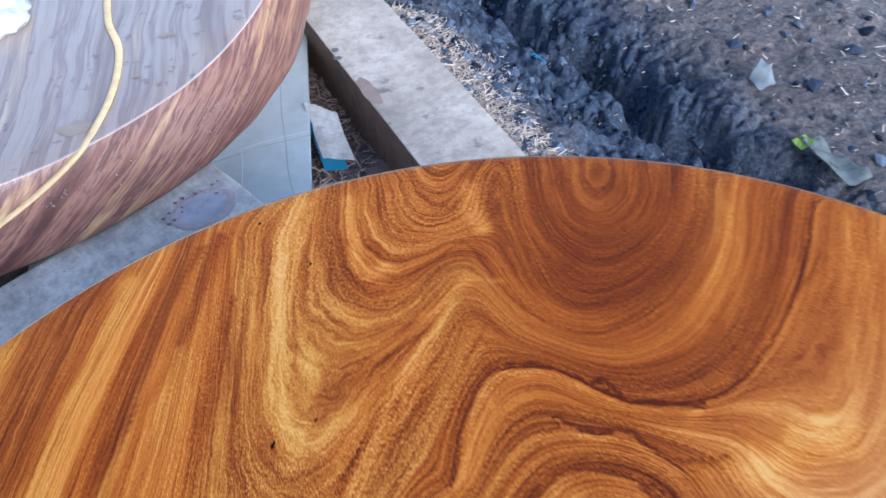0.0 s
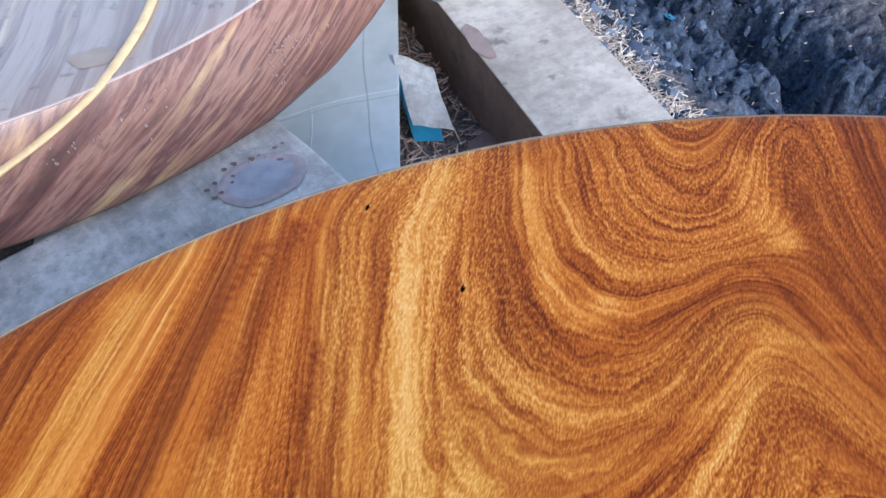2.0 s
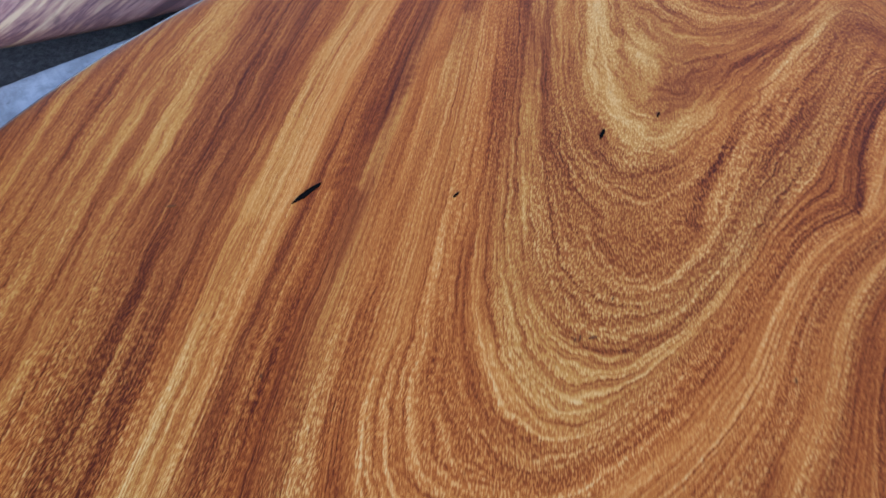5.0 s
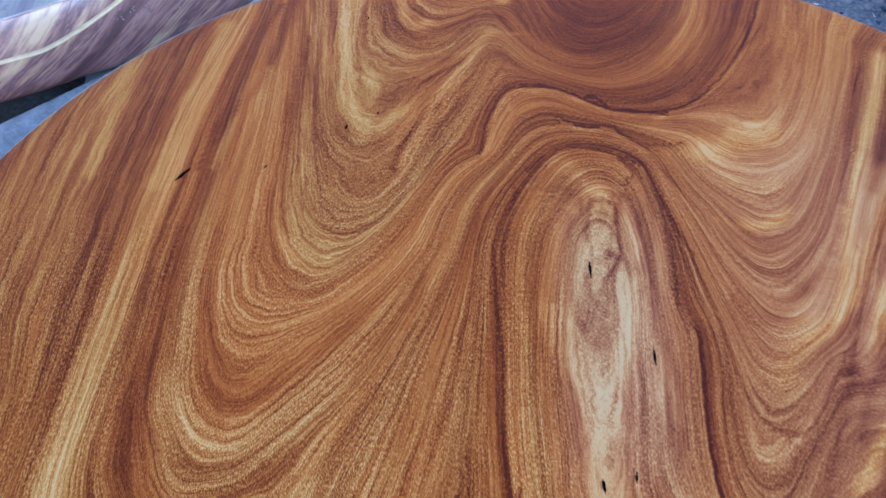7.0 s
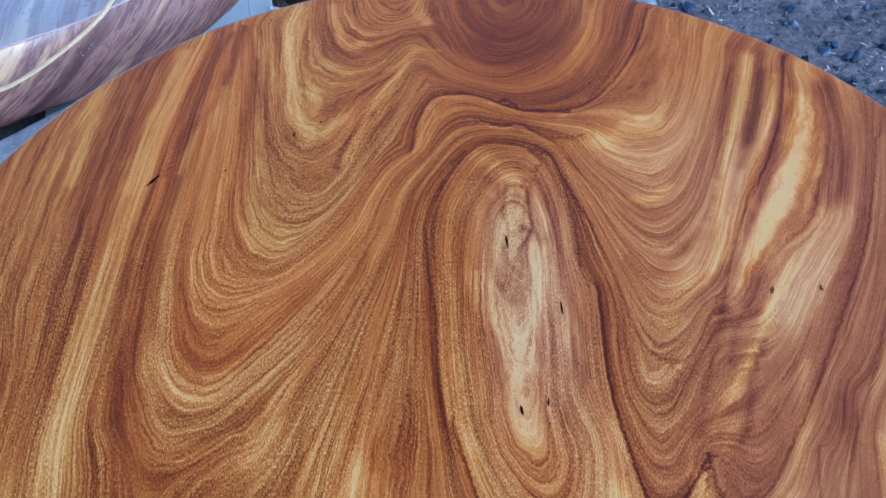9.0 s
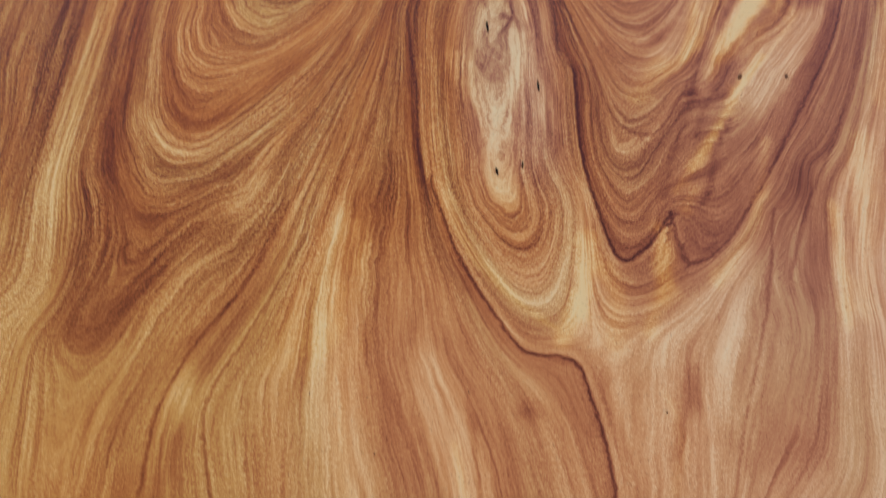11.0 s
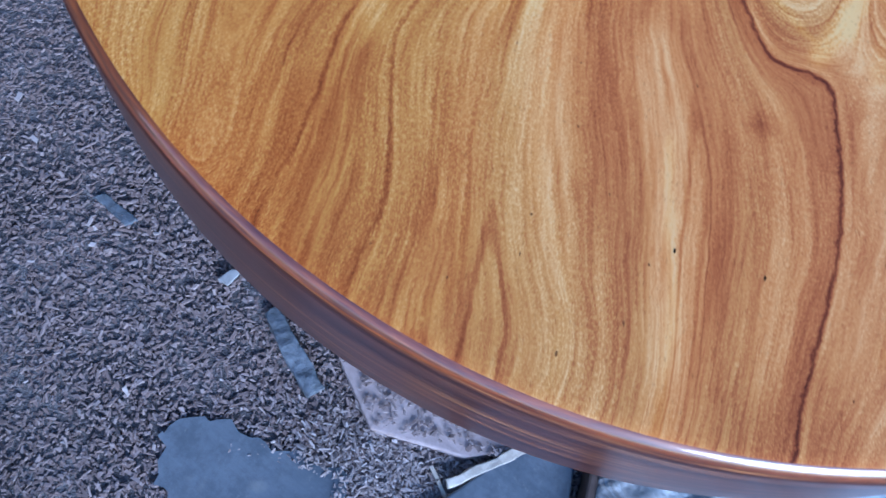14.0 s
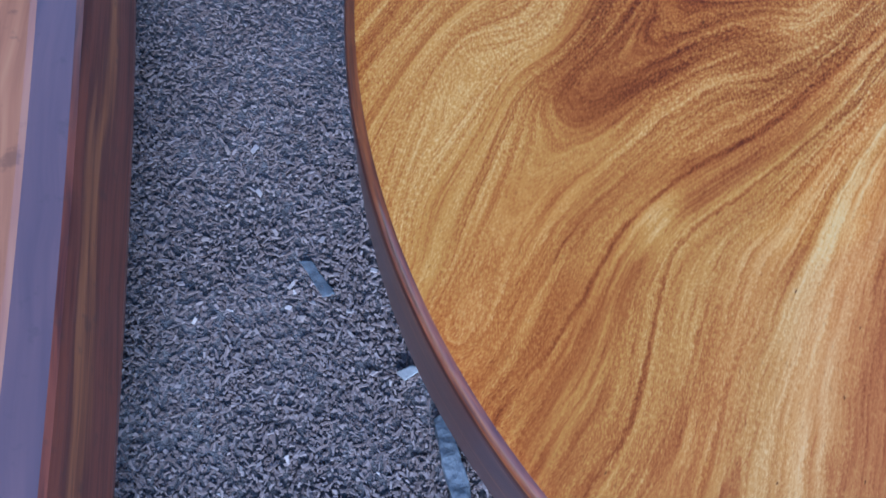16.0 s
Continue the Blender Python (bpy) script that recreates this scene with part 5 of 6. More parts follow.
def beam_knot():
    """A sawn round knot: a pinkish ring with dark specks round it."""
    cx, cy, top = -0.676, 1.185, 0.2655
    for name, r0, r1, lift, mat in (("knot_ring", 0.046, 0.062, 0.0016, KNOTPINK), ("knot_heart", 0.0, 0.047, 0.001, KNOTGREY)):
        bm = bmesh.new()
        n = 48
        rows = []
        for r in (r0, (r0 + r1) / 2, r1):
            row = []
            for k in range(n):
                t = 2 * math.pi * k / n
                f = r * (1 + 0.10 * noise.noise(Vector((1.7 * math.cos(t), 1.7 * math.sin(t), 4))))
                x, y = f * 1.12 * math.cos(t), f * 0.86 * math.sin(t)
                row.append(bm.verts.new((cx + x * 0.77 - y * 0.64, cy + x * 0.64 + y * 0.77, top + (lift if r == (r0 + r1) / 2 else lift * 0.5))))
            rows.append(row)
        for u, w in zip(rows, rows[1:]):
            for k in range(n):
                bm.faces.new((u[k], w[k], w[(k + 1) % n], u[(k + 1) % n]))
        part(name, bm, mat, beam)
    rnd = random.Random(21)
    for k in range(15):
        t = rnd.uniform(0.5, 3.2)
        r = rnd.uniform(0.040, 0.085)
        x, y = r * 1.12 * math.cos(t), r * 0.86 * math.sin(t)
        bm = bmesh.new()
        s = rnd.uniform(0.0015, 0.0055)
        ring = [bm.verts.new((cx + x * 0.77 - y * 0.64 + s * math.cos(q) * rnd.uniform(0.7, 1.6), cy + x * 0.64 + y * 0.77 + s * math.sin(q) * rnd.uniform(0.6, 1.1), top + 0.0022)) for q in (0, 1, 2, 3, 4, 5.2)]
        bm.faces.new(ring)
        part("pit", bm, PLANKSIDE, beam)


KNOTPINK = plain("pink_knot_ring", (0.37, 0.30, 0.295), 0.7, 0.3, 60)
KNOTGREY = plain("grey_knot_heart", (0.31, 0.30, 0.33), 0.7, 0.45, 30)
beam_knot()
board("panel", [(-0.469, 1.10), (-0.700, 2.55), (-1.45, 2.55), (-1.10, 0.95)], 0.010, 0.030, PANEL, "smooth grey panel lying on the ground under the slab", "panel", 0.002, 0.0, 0)
# panel colour darkened and lightened: shaded and lit sides of the folds, painted
CREASE = plain("panel_crease_shade", (0.35, 0.385, 0.405), 0.7, 0.1, 40, 0.1)
RIDGE = plain("panel_ridge_light", (0.53, 0.575, 0.60), 0.6, 0.1, 40, 0.1)
for mat, line in ((CREASE, [(-0.683, 1.963), (-0.655, 1.795), (-0.621, 1.655), (-0.597, 1.548), (-0.570, 1.465), (-0.545, 1.41)]), (RIDGE, [(-0.90, 1.545), (-0.782, 1.60), (-0.72, 1.638), (-0.655, 1.668), (-0.565, 1.70)]),
                  (CREASE, [(-0.86, 1.55), (-0.738, 1.61), (-0.675, 1.642), (-0.61, 1.664), (-0.56, 1.682)]), (RIDGE, [(-0.735, 1.64), (-0.718, 1.56), (-0.705, 1.48)])):
    tube("crease", [(x, y, 0.0298) for x, y in line], 0.0022, mat, bpy.data.objects["panel"], 6, "", 0.35)
for k, (fx, fy) in enumerate(((-0.82, 1.45), (-0.82, 1.80))):
    part("foot", slab_bm(oblong((fx - 0.12, fy), (fx + 0.12, fy), 0.10), -0.12, 0.009, 0.003), PLANKSIDE, bpy.data.objects["panel"])

# another finished slab beside the table
def build_dark_slab():
    ob = thing("dark_slab", "dark red-brown polished slab with a chamfered edge", "wood slab")
    d = Vector((0.562, -0.827, 0))
    n = Vector((-0.827, -0.562, 0))
    o = Vector((-1.016, -0.616, 0))
    prof = [(0.9, 0.20), (0.0, 0.20), (-0.006, 0.23), (-0.006, 0.42), (-0.003, 0.444), (0.004, 0.452), (0.048, 0.474), (0.056, 0.477), (0.9, 0.478)]
    steps = [-0.9 + 0.05 * k for k in range(45)]
    # one slab, three colours: top and chamfer have their sky reflection painted in
    for name, rows, mat, label in (("side", prof[:6], DARKSLAB, "dark red-brown side"), ("chamfer", prof[5:7], CHAMFER, "glossy chamfer with bluish sheen in its colour"), ("top", prof[6:] + prof[:1], SLABTOP, "glossy red-brown top, paler for its sky reflection")):
        verts, faces = [], []
        m = len(rows)
        for s in steps:
            for off, z in rows:
                q = o + d * s + n * (off + 0.04 * (s / 1.2) ** 2)
                verts.append((q.x, q.y, z))
        for k in range(len(steps) - 1):
            faces += [(k * m + i, k * m + i + 1, (k + 1) * m + i + 1, (k + 1) * m + i) for i in range(m - 1)]
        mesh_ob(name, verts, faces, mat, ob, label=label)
    for s in (-0.6, 0.0, 0.7):
        a, b = o + d * s + n * 0.20, o + d * s + n * 0.75
        part("bearer", slab_bm(oblong((a.x, a.y), (b.x, b.y), 0.10), -0.01, 0.199, 0.003), PLANKSIDE, ob)


build_dark_slab()


# ---- scraps and boards on the ground ----
DARKBLOCK = plain("dark_block", (0.055, 0.034, 0.026), 0.7, 0.4, 50)
SLATE = weathered_board("blue_grey_board", (0.120, 0.131, 0.158), (0.052, 0.062, 0.082), radians(25), (0.17, 0.165, 0.17), 0.3)
GREYSCRAP = plain("grey_scrap", (0.095, 0.102, 0.12), 0.6, 0.6, 70, 1.0)
ROUGHWOOD = torn_wood()
STICKWOOD = weathered_board("pale_stick_wood", (0.62, 0.54, 0.45), (0.33, 0.27, 0.22), radians(37))
BROWNBOARD = weathered_board("dirty_brown_board", (0.40, 0.315, 0.300), (0.27, 0.205, 0.195), radians(20), (0.17, 0.135, 0.13), 0.2)
RED = plain("purple_brown_block", (0.17, 0.11, 0.105), 0.7, 0.25, 50)
GREYFILM = plain("grey_film", (0.34, 0.38, 0.42), 0.45, 0.35, 30, 0.3)
PRINTED = weathered_board("printed_film", (0.90, 0.94, 0.97), (0.42, 0.40, 0.41), 0.4, (0.30, 0.22, 0.20), 0.1)
BLUEFILM = plain("blue_film", (0.03, 0.30, 0.50), 0.4, 0.2, 30)
CLOTH = plain("white_cloth", (0.46, 0.48, 0.51), 0.9, 0.1, 60, 0.5)
CLEAR = plain("cloudy_plastic", (0.22, 0.25, 0.26), 0.25, 0.4, 35, 0.4)
GREEN = plain("green_yellow_print", (0.30, 0.46, 0.08), 0.4, 0.4, 40)

board("brown_board", [(-0.335, -0.652), (-0.255, -0.752), (-0.10, -0.758), (-0.005, -0.722), (0.30, -0.40), (0.05, -0.25)], 0.0, 0.030, BROWNBOARD, "dirty brown board half under the round table", seed=11)
board("slate_board", [(-0.16, -0.875), (-0.012, -0.712), (0.070, -0.66), (0.078, -1.02), (-0.12, -1.05)], 0.006, 0.036, SLATE, "smooth blue-grey board lying in the chips", seed=13)


def build_rough_slab():
    """A weathered slab, its face torn into swirling ridges on one side and planed on the other."""
    outline = [(0.125, -0.66), (0.105, -0.74), (0.10, -1.0), (0.58, -0.98), (0.66, -0.72), (0.76, -0.46), (0.60, -0.30), (0.30, -0.40)]
    bm = slab_bm(outline, 0.005, 0.065, 0.006, 0.001, 7, 17, 0.009)
    for v in bm.verts:
        if v.co.z < 0.05:
            continue
        p = v.co.copy()
        planed = float(smooth01(np.array((p.x + 0.25 * p.y + 0.16 * noise.noise(p * 7) - 0.30) / 0.07)))
        turn = noise.noise(p * 5 + Vector((3, 0, 0))) * 1.6
        along = (p.x * 0.88 + p.y * 0.47) * 7 + turn
        across = (-p.x * 0.47 + p.y * 0.88) * 75 + 4.0 * turn
        ridge = 1 - abs(noise.noise(Vector((along, across, 2.0)))) * 2
        fibre = 1 - abs(noise.noise(Vector((along * 1.7, across * 2.6, 7.0)))) * 2
        v.co.z += (1 - planed) * (0.007 * ridge + 0.005 * fibre + 0.016 * noise.noise(p * 9) + 0.006 * noise.noise(p * 24)) + planed * 0.004 * noise.noise(p * 6)
    ob = part("rough_slab", bm, ROUGHWOOD, None, "", True)
    tagged(ob, "grey weathered slab with torn wavy grain on the ground", "wood slab")


build_rough_slab()
board("buried_board", broken([(-0.570, -0.845), (-0.54, -0.805), (-0.485, -0.795), (-0.44, -0.82), (-0.37, -0.815), (-0.265, -0.825), (-0.30, -0.95), (-0.50, -0.98)], 0.020, 19.0), 0.0, 0.0115, SLATE, "blue-grey board half buried in wood chips", "board", 0.0, 0.001, 0, 19, 0.03)
board("scrap_stick", oblong((-0.462, -0.605), (-0.352, -0.715), 0.030), 0.006, 0.026, GREYSCRAP, "grey splintered stick of scrap wood on the chips", "stick", 0.003, 0.008, 6, 23, 0.006)
board("scrap_stick", broken(oblong((-0.118, -0.803), (0.006, -0.712), 0.016), 0.005, 5.0, 0.02), 0.02, 0.040, STICKWOOD, "pale split stick of wood on the chips", "stick", 0.002, 0.004, 5, 47, 0.008)
board("scrap_stick", oblong((-0.148, -0.782), (-0.112, -0.825), 0.006), 0.014, 0.020, STICKWOOD, "thin pale splinter of wood on the chips", "stick", 0.001, 0.002, 4, 53, 0.008)
board("wood_scrap", [(-0.565, -0.578), (-0.548, -0.556), (-0.530, -0.552), (-0.545, -0.585)], 0.012, 0.024, ROUGHWOOD, "small pale wood scrap on the chips", "scrap", 0.002, 0.004, 4, 29, 0.006)
board("wood_scrap", [(-0.815, -0.492), (-0.795, -0.482), (-0.728, -0.512), (-0.742, -0.528)], 0.002, 0.013, GREYSCRAP, "small grey wood scrap in the chips", "scrap", 0.002, 0.006, 5, 31, 0.006)
board("wood_scrap", [(-0.85, -1.03), (-0.812, -0.982), (-0.765, -1.003), (-0.80, -1.06)], 0.010, 0.022, SLATE, "flat grey offcut beside the dark slab", "scrap", 0.002, 0.004, 4, 37, 0.008)
board("wood_block", [(0.09, -0.68), (0.088, -0.782), (0.118, -0.79), (0.158, -0.735), (0.165, -0.66)], 0.01, 0.072, DARKBLOCK, "dark brown wood block under the table edge", "wood block", 0.004, 0.003, 2, 43)
board("block", [(-0.424, 1.647), (-0.385, 1.699), (-0.268, 1.552), (-0.341, 1.528)], -0.094, -0.068, RED, "purple-brown wood block between panel and plank", "wood block", 0.003, 0.001, 1, 41)


def film(name, corners, mat, crumple, seed, n=14, thick=0.0015, parent=None, label=""):
    """A thin crumpled sheet hung between four corners."""
    a, b, c, d = [Vector(p) for p in corners]
    bm = bmesh.new()
    grid = []
    for j in range(n + 1):
        row = []
        for i in range(n + 1):
            u, v = i / n, j / n
            p = a * (1 - u) * (1 - v) + b * u * (1 - v) + c * u * v + d * (1 - u) * v
            q = p * 22 + Vector((seed, seed, 0))
            p = p + Vector((noise.noise(q) * 0.4, noise.noise(q + Vector((9, 0, 0))) * 0.4, noise.noise(q + Vector((0, 9, 0))) + 0.6)) * crumple
            row.append(bm.verts.new(p))
        grid.append(row)
    for j in range(n):
        for i in range(n):
            bm.faces.new((grid[j][i], grid[j][i + 1], grid[j + 1][i + 1], grid[j + 1][i]))
    bmesh.ops.solidify(bm, geom=bm.faces[:], thickness=thick)
    return part(name, bm, mat, parent, label)


def packet(label, base, sheets):
    ob = thing("packet", label, "packet", pose(*base))
    for name, corners, mat, crumple, seed in sheets:
        film(name, [Vector(c) - Vector(base) for c in corners], mat, crumple, seed, parent=ob)
    return ob


packet("torn white and blue plastic packet beside the plank", (-0.53, 1.73, -0.085), [
    ("front", [(-0.590, 1.797, 0.038), (-0.505, 1.787, 0.020), (-0.450, 1.672, -0.060), (-0.536, 1.677, -0.052)], PRINTED, 0.010, 1.0),
    ("back", [(-0.590, 1.78, 0.015), (-0.515, 1.77, 0.0), (-0.470, 1.660, -0.078), (-0.533, 1.656, -0.076)], BLUEFILM, 0.005, 4.0)])
gz = -0.235
packet("cloudy plastic packet with a green and yellow corner in the soil", (0.83, 1.80, gz), [
    ("bag", [(0.775, 1.875, gz + 0.04), (0.845, 1.89, gz + 0.03), (0.945, 1.735, gz + 0.02), (0.875, 1.70, gz + 0.03)], CLEAR, 0.030, 7.0),
    ("print", [(0.755, 1.865, gz + 0.055), (0.800, 1.895, gz + 0.055), (0.815, 1.850, gz + 0.06), (0.775, 1.825, gz + 0.06)], GREEN, 0.012, 9.0)])
film("white_film_scrap", [(0.695, 2.165, -0.19), (0.735, 2.21, -0.15), (0.77, 2.135, -0.19), (0.715, 2.105, -0.20)], GREYFILM, 0.02, 12.0)
tagged(bpy.data.objects["white_film_scrap"], "scrap of white plastic film standing in the soil", "scrap")
film("blue_film_scrap", [(px, py, float(ground_z(np.array(px), np.array(py))) + 0.028) for px, py in ((0.035, 2.405), (0.055, 2.410), (0.090, 2.355), (0.078, 2.348))], BLUEFILM, 0.008, 15.0)
tagged(bpy.data.objects["blue_film_scrap"], "small scrap of blue plastic film in the soil", "scrap")


def build_rag():
    bm = bmesh.new()
    bmesh.ops.create_icosphere(bm, subdivisions=4, radius=1.0)
    for v in bm.verts:
        d = v.co.copy()
        v.co = Vector((d.x * 0.105, d.y * 0.10, max(d.z, -0.35) * 0.045 + 0.016))
        q = d * 3.0
        v.co += d * (noise.noise(q) * 0.022 + noise.noise(q * 2.5) * 0.012)
        v.co.z = max(v.co.z, 0.0)
    ob = part("rag", bm, CLOTH, None, "", True)
    ob.matrix_world = pose(-1.225 * UNIT, 1.60 * UNIT, 0.4505 * UNIT)
    tagged(ob, "crumpled white rag lying on the rough oval slab", "rag")


build_rag()


# ---- knots and pin holes in the table top ----
KNOT = plain("knot_black", (0.004, 0.0025, 0.002), 0.9, 0.3, 200, 0.1)
KNOTRIM = plain("knot_brown", (0.11, 0.038, 0.012), 0.5, 0.3, 200, 0.1)


def knot(x, y, length, width, turn, mat):
    width *= 0.72
    bm = bmesh.new()
    n = 14
    ring = []
    for k in range(n):
        t = 2 * math.pi * k / n
        f = 1 + 0.45 * noise.noise(Vector((math.cos(t) * 2 + x * 50, math.sin(t) * 2 + y * 50, 0)))
        px, py = length / 2 * math.cos(t) * f, width / 2 * math.sin(t) * abs(math.sin(t)) ** 0.6 * f
        ring.append(bm.verts.new((x + px * math.cos(turn) - py * math.sin(turn), y + px * math.sin(turn) + py * math.cos(turn), TOP + 0.0004)))
    mid = bm.verts.new((x, y, TOP + 0.0006))
    for k in range(n):
        bm.faces.new((ring[k], ring[(k + 1) % n], mid))
    ob = part("knot", bm, mat, bpy.data.objects["round_table"])
    mat.node_tree.nodes["Principled BSDF"].inputs["Specular IOR Level"].default_value = 0.03
    return ob


for x, y, length, width, turn in ((-0.298, 0.362, 0.012, 0.0045, 1.4), (-0.257, 0.392, 0.008, 0.0025, 1.4), (-0.293, 0.611, 0.007, 0.004, 1.5),
                                  (-0.368, 0.679, 0.007, 0.004, 1.5), (-0.503, 0.260, 0.029, 0.0068, 1.0), (-0.396, 0.280, 0.008, 0.003, 1.1),
                                  (0.027, -0.153, 0.015, 0.0045, 1.7), (0.061, -0.141, 0.015, 0.0035, 1.5), (0.027, 0.127, 0.026, 0.005, 1.6),
                                  (0.093, 0.006, 0.024, 0.004, 1.6), (0.186, -0.594, 0.007, 0.0025, 1.5), (0.066, -0.638, 0.006, 0.0025, 1.5),
                                  (-0.015, -0.634, 0.005, 0.0025, 1.5), (0.171, -0.597, 0.006, 0.002, 1.5)):
    knot(x, y, length, width, turn, KNOT)
for x, y, length, width, turn in ((0.385, 0.032, 0.014, 0.009, 1.2), (0.453, 0.035, 0.012, 0.006, 1.2), (-0.595, 0.229, 0.009, 0.003, 0.3), (-0.287, 0.177, 0.007, 0.003, 0.5)):
    knot(x, y, length, width, turn, KNOTRIM)


# small specks, shallow and brown
rnd = random.Random(61)
for x, y in (
          (-0.120, -0.540), (-0.080, -0.598), (-0.145, -0.673), (-0.200, -0.710), (-0.047, -0.710), (-0.130, -0.475), (-0.192, -0.472), (-0.020, -0.468),
          (0.195, -0.492), (-0.143, -0.635), (0.253, -0.598), (0.240, -0.720), (-0.097, -0.750), (-0.270, -0.698), (-0.035, -0.653), (0.153, -0.725),
          (0.385, -0.122), (0.380, -0.003), (0.228, -0.157), (-0.298, 0.173), (-0.378, -0.255), (0.455, 0.032), (-0.487, 0.108), (-0.160, 0.170),
          (-0.277, 0.210), (-0.295, 0.175), (0.268, 0.138), (0.232, -0.032), (0.105, -0.085)):
    knot(x, y, rnd.uniform(0.003, 0.006), rnd.uniform(0.0012, 0.0024), rnd.uniform(1.2, 1.9), KNOTRIM)


# ---- loose chips, shavings and clods ----
def clear_of(x, y):
    """Whether loose chips may lie here: not on a board or far under the table."""
    return math.hypot(x, y) > 0.5


def scatter(name, count, where, size, mat, label, category, lift=0.004, seed=1, tilt=0.5, floor=0.003):
    rnd = random.Random(seed)
    verts, faces = [], []
    made = 0
    while made < count:
        x, y, k = where(rnd)
        if x is None:
            continue
        made += 1
        ln, wd, th = size(rnd)
        ln, wd, th = ln * k, wd * k, th * k
        c = Vector((x, y, float(ground_z(np.array(x), np.array(y))) + lift * rnd.random() + floor))
        turn = Euler((rnd.gauss(0, tilt), rnd.gauss(0, tilt), rnd.uniform(0, 6.283))).to_matrix()
        b = len(verts)
        skew = rnd.uniform(-0.3, 0.3)
        taper = rnd.uniform(0.3, 1.0)
        for sx, sy, sz in ((-1, -1, -1), (1, -taper, -1), (1, taper, -1), (-1, 1, -1), (-1, -0.8, 1), (0.9, -taper * 0.8, 1), (0.9, taper * 0.8, 1), (-1, 0.8, 1)):
            p = c + turn @ Vector((ln / 2 * (sx * rnd.uniform(0.6, 1.15) + skew * sy), wd / 2 * sy * rnd.uniform(0.5, 1.2), th / 2 * sz + (0.15 * ln if sx < 0 else 0) * skew))
            verts.append((p.x, p.y, p.z))
        faces += [(b, b + 3, b + 2, b + 1), (b + 4, b + 5, b + 6, b + 7), (b, b + 1, b + 5, b + 4), (b + 1, b + 2, b + 6, b + 5), (b + 2, b + 3, b + 7, b + 6), (b + 3, b, b + 4, b + 7)]
    ob = mesh_ob(name, verts, faces, mat)
    return tagged(ob, label, category, kind="stuff")


BURIED = [(-0.545, -0.850), (-0.53, -0.822), (-0.485, -0.812), (-0.44, -0.84), (-0.37, -0.835), (-0.285, -0.84), (-0.315, -0.93), (-0.50, -0.95)]


def within(x, y, outline):
    hit = False
    for (ax, ay), (bx, by) in zip(outline, outline[1:] + outline[:1]):
        if (ay > y) != (by > y) and x < ax + (y - ay) / (by - ay) * (bx - ax):
            hit = not hit
    return hit


def chips_place(rnd):
    x, y = rnd.uniform(-1.75, 0.95), rnd.uniform(-1.30, 1.0)
    if within(x + rnd.gauss(0, 0.014), y + rnd.gauss(0, 0.014), BURIED):
        return None, None, None
    if not clear_of(x, y) or (x > 0.1 and y > -0.2) or x + 0.68 * y < -1.9:
        return None, None, None
    near = 1.0 - 0.35 * smooth01(np.array((y + 0.6) / 0.9))
    return x, y, float(near) * rnd.uniform(0.6, 1.25)


CHIPS = chip_mat("wood_chips", (0.155, 0.113, 0.103), (0.205, 0.154, 0.144), (0.278, 0.220, 0.208))
FLAKES = chip_mat("wood_flakes", (0.20, 0.155, 0.142), (0.28, 0.228, 0.215), (0.375, 0.32, 0.307))
PALE = chip_mat("pale_shavings", (0.22, 0.175, 0.15), (0.40, 0.34, 0.30), (0.60, 0.53, 0.48))
BROWNSHAVE = chip_mat("brown_shavings", (0.22, 0.145, 0.12), (0.37, 0.265, 0.22), (0.54, 0.42, 0.36))
# clods carry the same painted blue shade as the trench soil
CLODS = chip_mat("shaded_clods", (0.008, 0.013, 0.023), (0.031, 0.048, 0.084), (0.10, 0.128, 0.18))

scatter("wood_chips", 115000, chips_place, lambda r: (r.uniform(0.004, 0.010) + 0.014 * r.random() ** 6, r.uniform(0.003, 0.008), r.uniform(0.001, 0.003)), CHIPS, "thick litter of brown and grey wood chips", "wood chips", 0.006, 3, 0.16)


scatter("wood_chips", 420, chips_place, lambda r: (r.uniform(0.008, 0.018), r.uniform(0.005, 0.011), r.uniform(0.001, 0.002)), FLAKES, "paler flakes of wood lying among the chips", "wood chips", 0.004, 13, 0.25, 0.009)


def trench_edge(rnd):
    t, s = rnd.uniform(-0.1, 1.6), abs(rnd.gauss(0, 0.115)) + 0.01
    x, y = -0.388 + 0.495 * t + 0.869 * s, 2.194 - 0.869 * t + 0.495 * s
    return x, y, rnd.uniform(0.6, 1.3)


def gap_place(rnd):
    x, y = rnd.uniform(-0.72, -0.10), rnd.uniform(1.15, 2.25)
    if beside_plank(x, y) > -0.22:
        return None, None, None
    return x, y, rnd.uniform(0.6, 1.2)


def soil_place(rnd):
    t, s = rnd.uniform(-1.0, 2.2), rnd.uniform(0.05, 1.9)
    x, y = -0.388 + 0.495 * t + 0.869 * s, 2.194 - 0.869 * t + 0.495 * s
    if y < 0.7:
        return None, None, None
    return x, y, rnd.uniform(0.5, 1.2)


def beside_boards(rnd):
    x, y = rnd.gauss(-0.17, 0.10), rnd.gauss(-0.80, 0.05)
    if within(x, y, BURIED):
        return None, None, None
    return x, y, rnd.uniform(0.4, 1.0)


def over_board(rnd):
    x, y = rnd.uniform(-0.33, -0.03), rnd.uniform(-0.745, -0.60)
    if x < -0.335 - (y + 0.652) * 0.8 + 0.012:
        return None, None, None
    return x, y, rnd.uniform(0.5, 1.1)


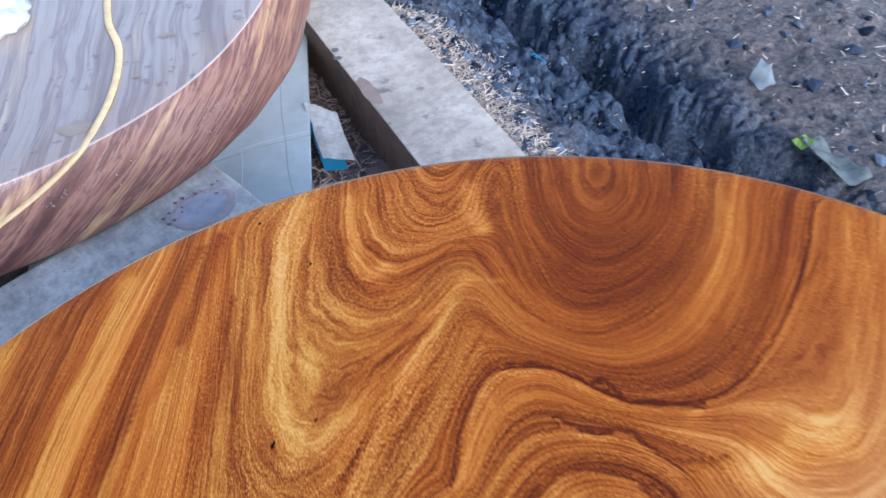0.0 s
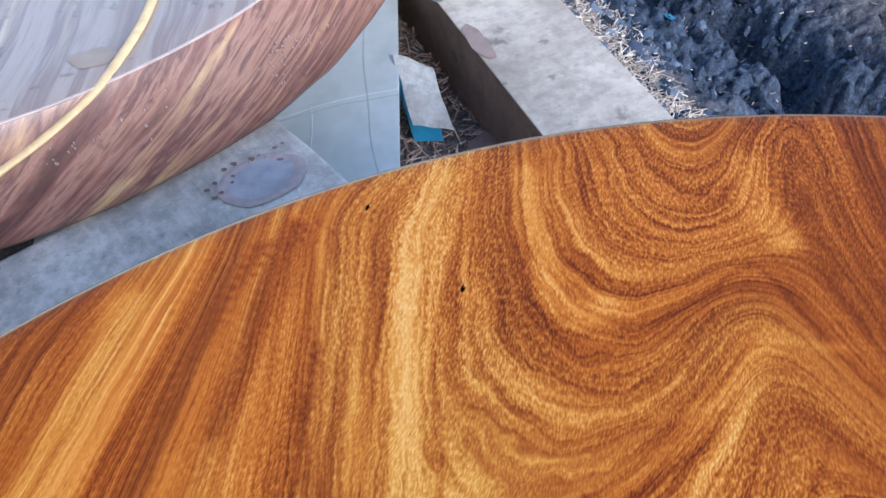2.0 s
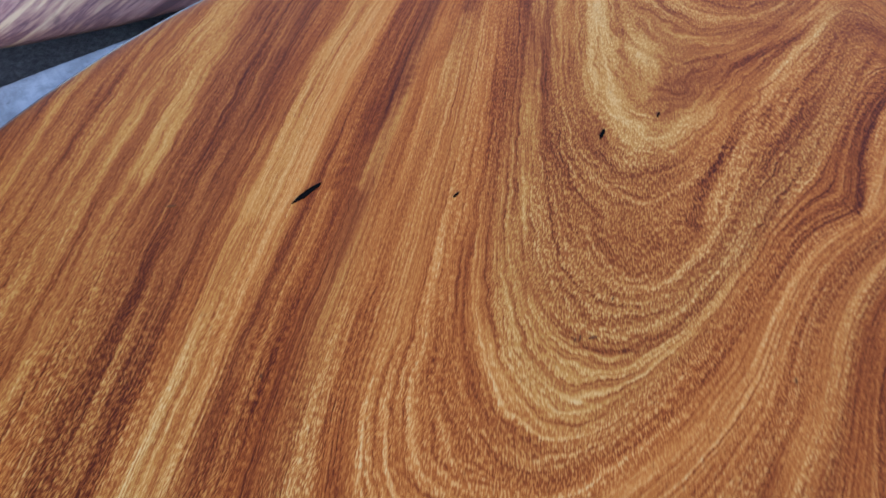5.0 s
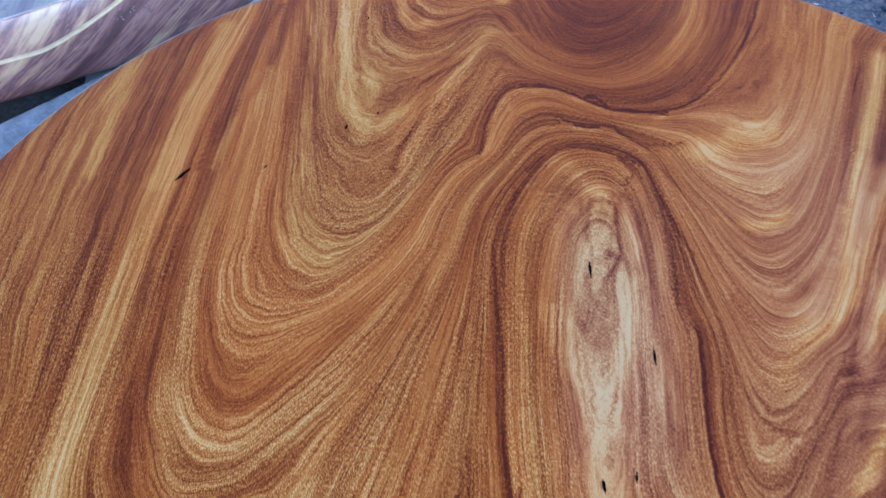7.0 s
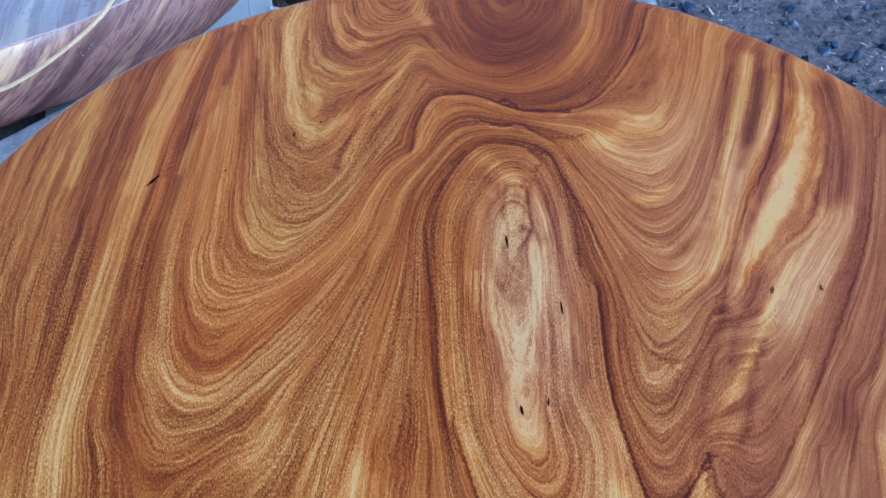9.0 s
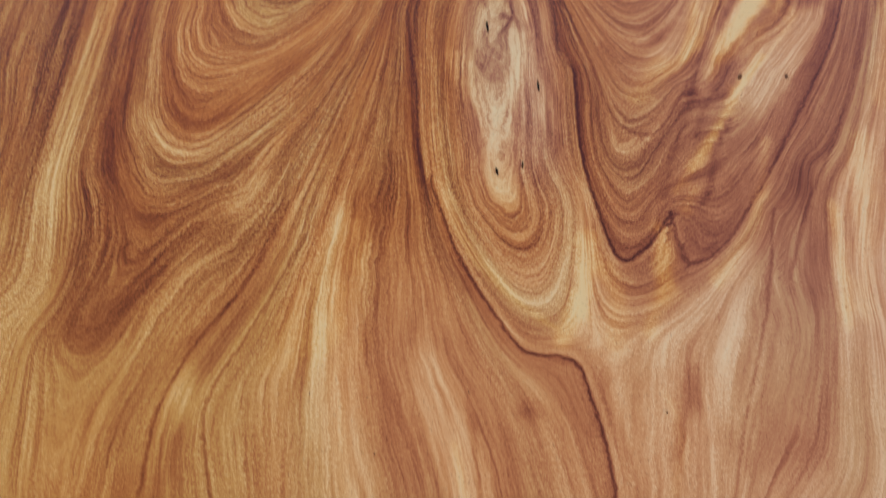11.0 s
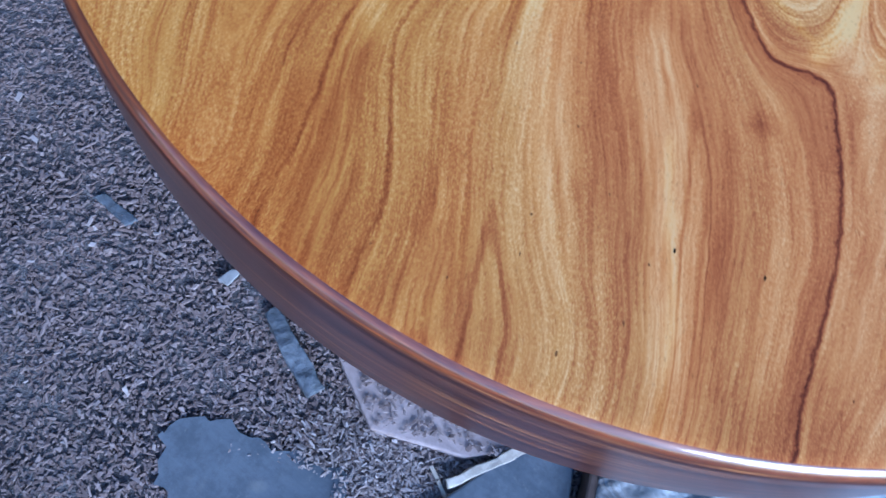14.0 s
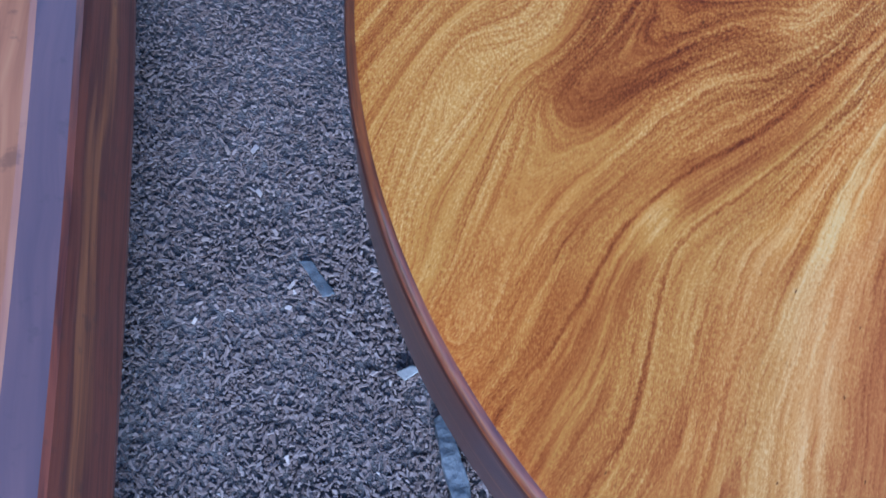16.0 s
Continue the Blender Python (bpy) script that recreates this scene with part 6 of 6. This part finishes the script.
SHAVE = lambda r: (r.uniform(0.015, 0.05), r.uniform(0.002, 0.006), r.uniform(0.0006, 0.0015))
scatter("shavings", 6500, trench_edge, lambda r: (r.uniform(0.012, 0.045), r.uniform(0.0015, 0.004), r.uniform(0.0006, 0.0015)), PALE, "pale curled shavings spilled along the plank", "shavings", 0.02, 5, 0.4)
scatter("shavings", 2600, gap_place, SHAVE, BROWNSHAVE, "brown shavings in the gap beside the panel", "shavings", 0.02, 6, 0.4)
scatter("shavings", 5200, beside_boards, lambda r: (r.uniform(0.005, 0.013) + 0.02 * r.random() ** 8, r.uniform(0.003, 0.007), r.uniform(0.0006, 0.0015)), FLAKES, "pale shavings spilled beside the boards", "shavings", 0.016, 8, 0.30)
scatter("wood_chips", 420, over_board, lambda r: (r.uniform(0.006, 0.016), r.uniform(0.004, 0.009), r.uniform(0.001, 0.003)), CHIPS, "loose brown chips strewn over the brown board", "wood chips", 0.003, 10, 0.12, 0.034)
scatter("soil_litter", 2200, soil_place, lambda r: (r.uniform(0.008, 0.03), r.uniform(0.002, 0.006), r.uniform(0.001, 0.002)), PALE, "pale splinters scattered over dark soil", "splinters", 0.02, 7, 0.5)


def build_clods():
    rnd = random.Random(9)
    bm = bmesh.new()
    bmesh.ops.create_icosphere(bm, subdivisions=1, radius=1.0)
    unit = [v.co.copy() for v in bm.verts]
    tris = [tuple(v.index for v in f.verts) for f in bm.faces]
    bm.free()
    verts, faces = [], []
    made = 0
    while made < 9000:
        x, y, k = soil_place(rnd)
        if x is None:
            continue
        s = beside_plank(x, y)
        if s > 0.75 and rnd.random() < 0.92:
            continue
        made += 1
        r = 0.004 + 0.024 * rnd.random() ** 5
        c = Vector((x, y, float(ground_z(np.array(x), np.array(y))) + 0.012 * rnd.random()))
        turn = Euler((rnd.uniform(0, 6), rnd.uniform(0, 6), rnd.uniform(0, 6))).to_matrix()
        b = len(verts)
        st = (rnd.uniform(0.7, 1.5), rnd.uniform(0.6, 1.1), rnd.uniform(0.4, 0.8))
        for u in unit:
            p = c + turn @ Vector((u.x * st[0], u.y * st[1], u.z * st[2])) * r * rnd.uniform(0.6, 1.3)
            verts.append((p.x, p.y, p.z))
        faces += [(b + i, b + j, b + k2) for i, j, k2 in tris]
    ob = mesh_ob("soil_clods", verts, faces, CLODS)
    tagged(ob, "dark clods of soil in the trench, blue shade in their colour", "soil", kind="stuff")


build_clods()
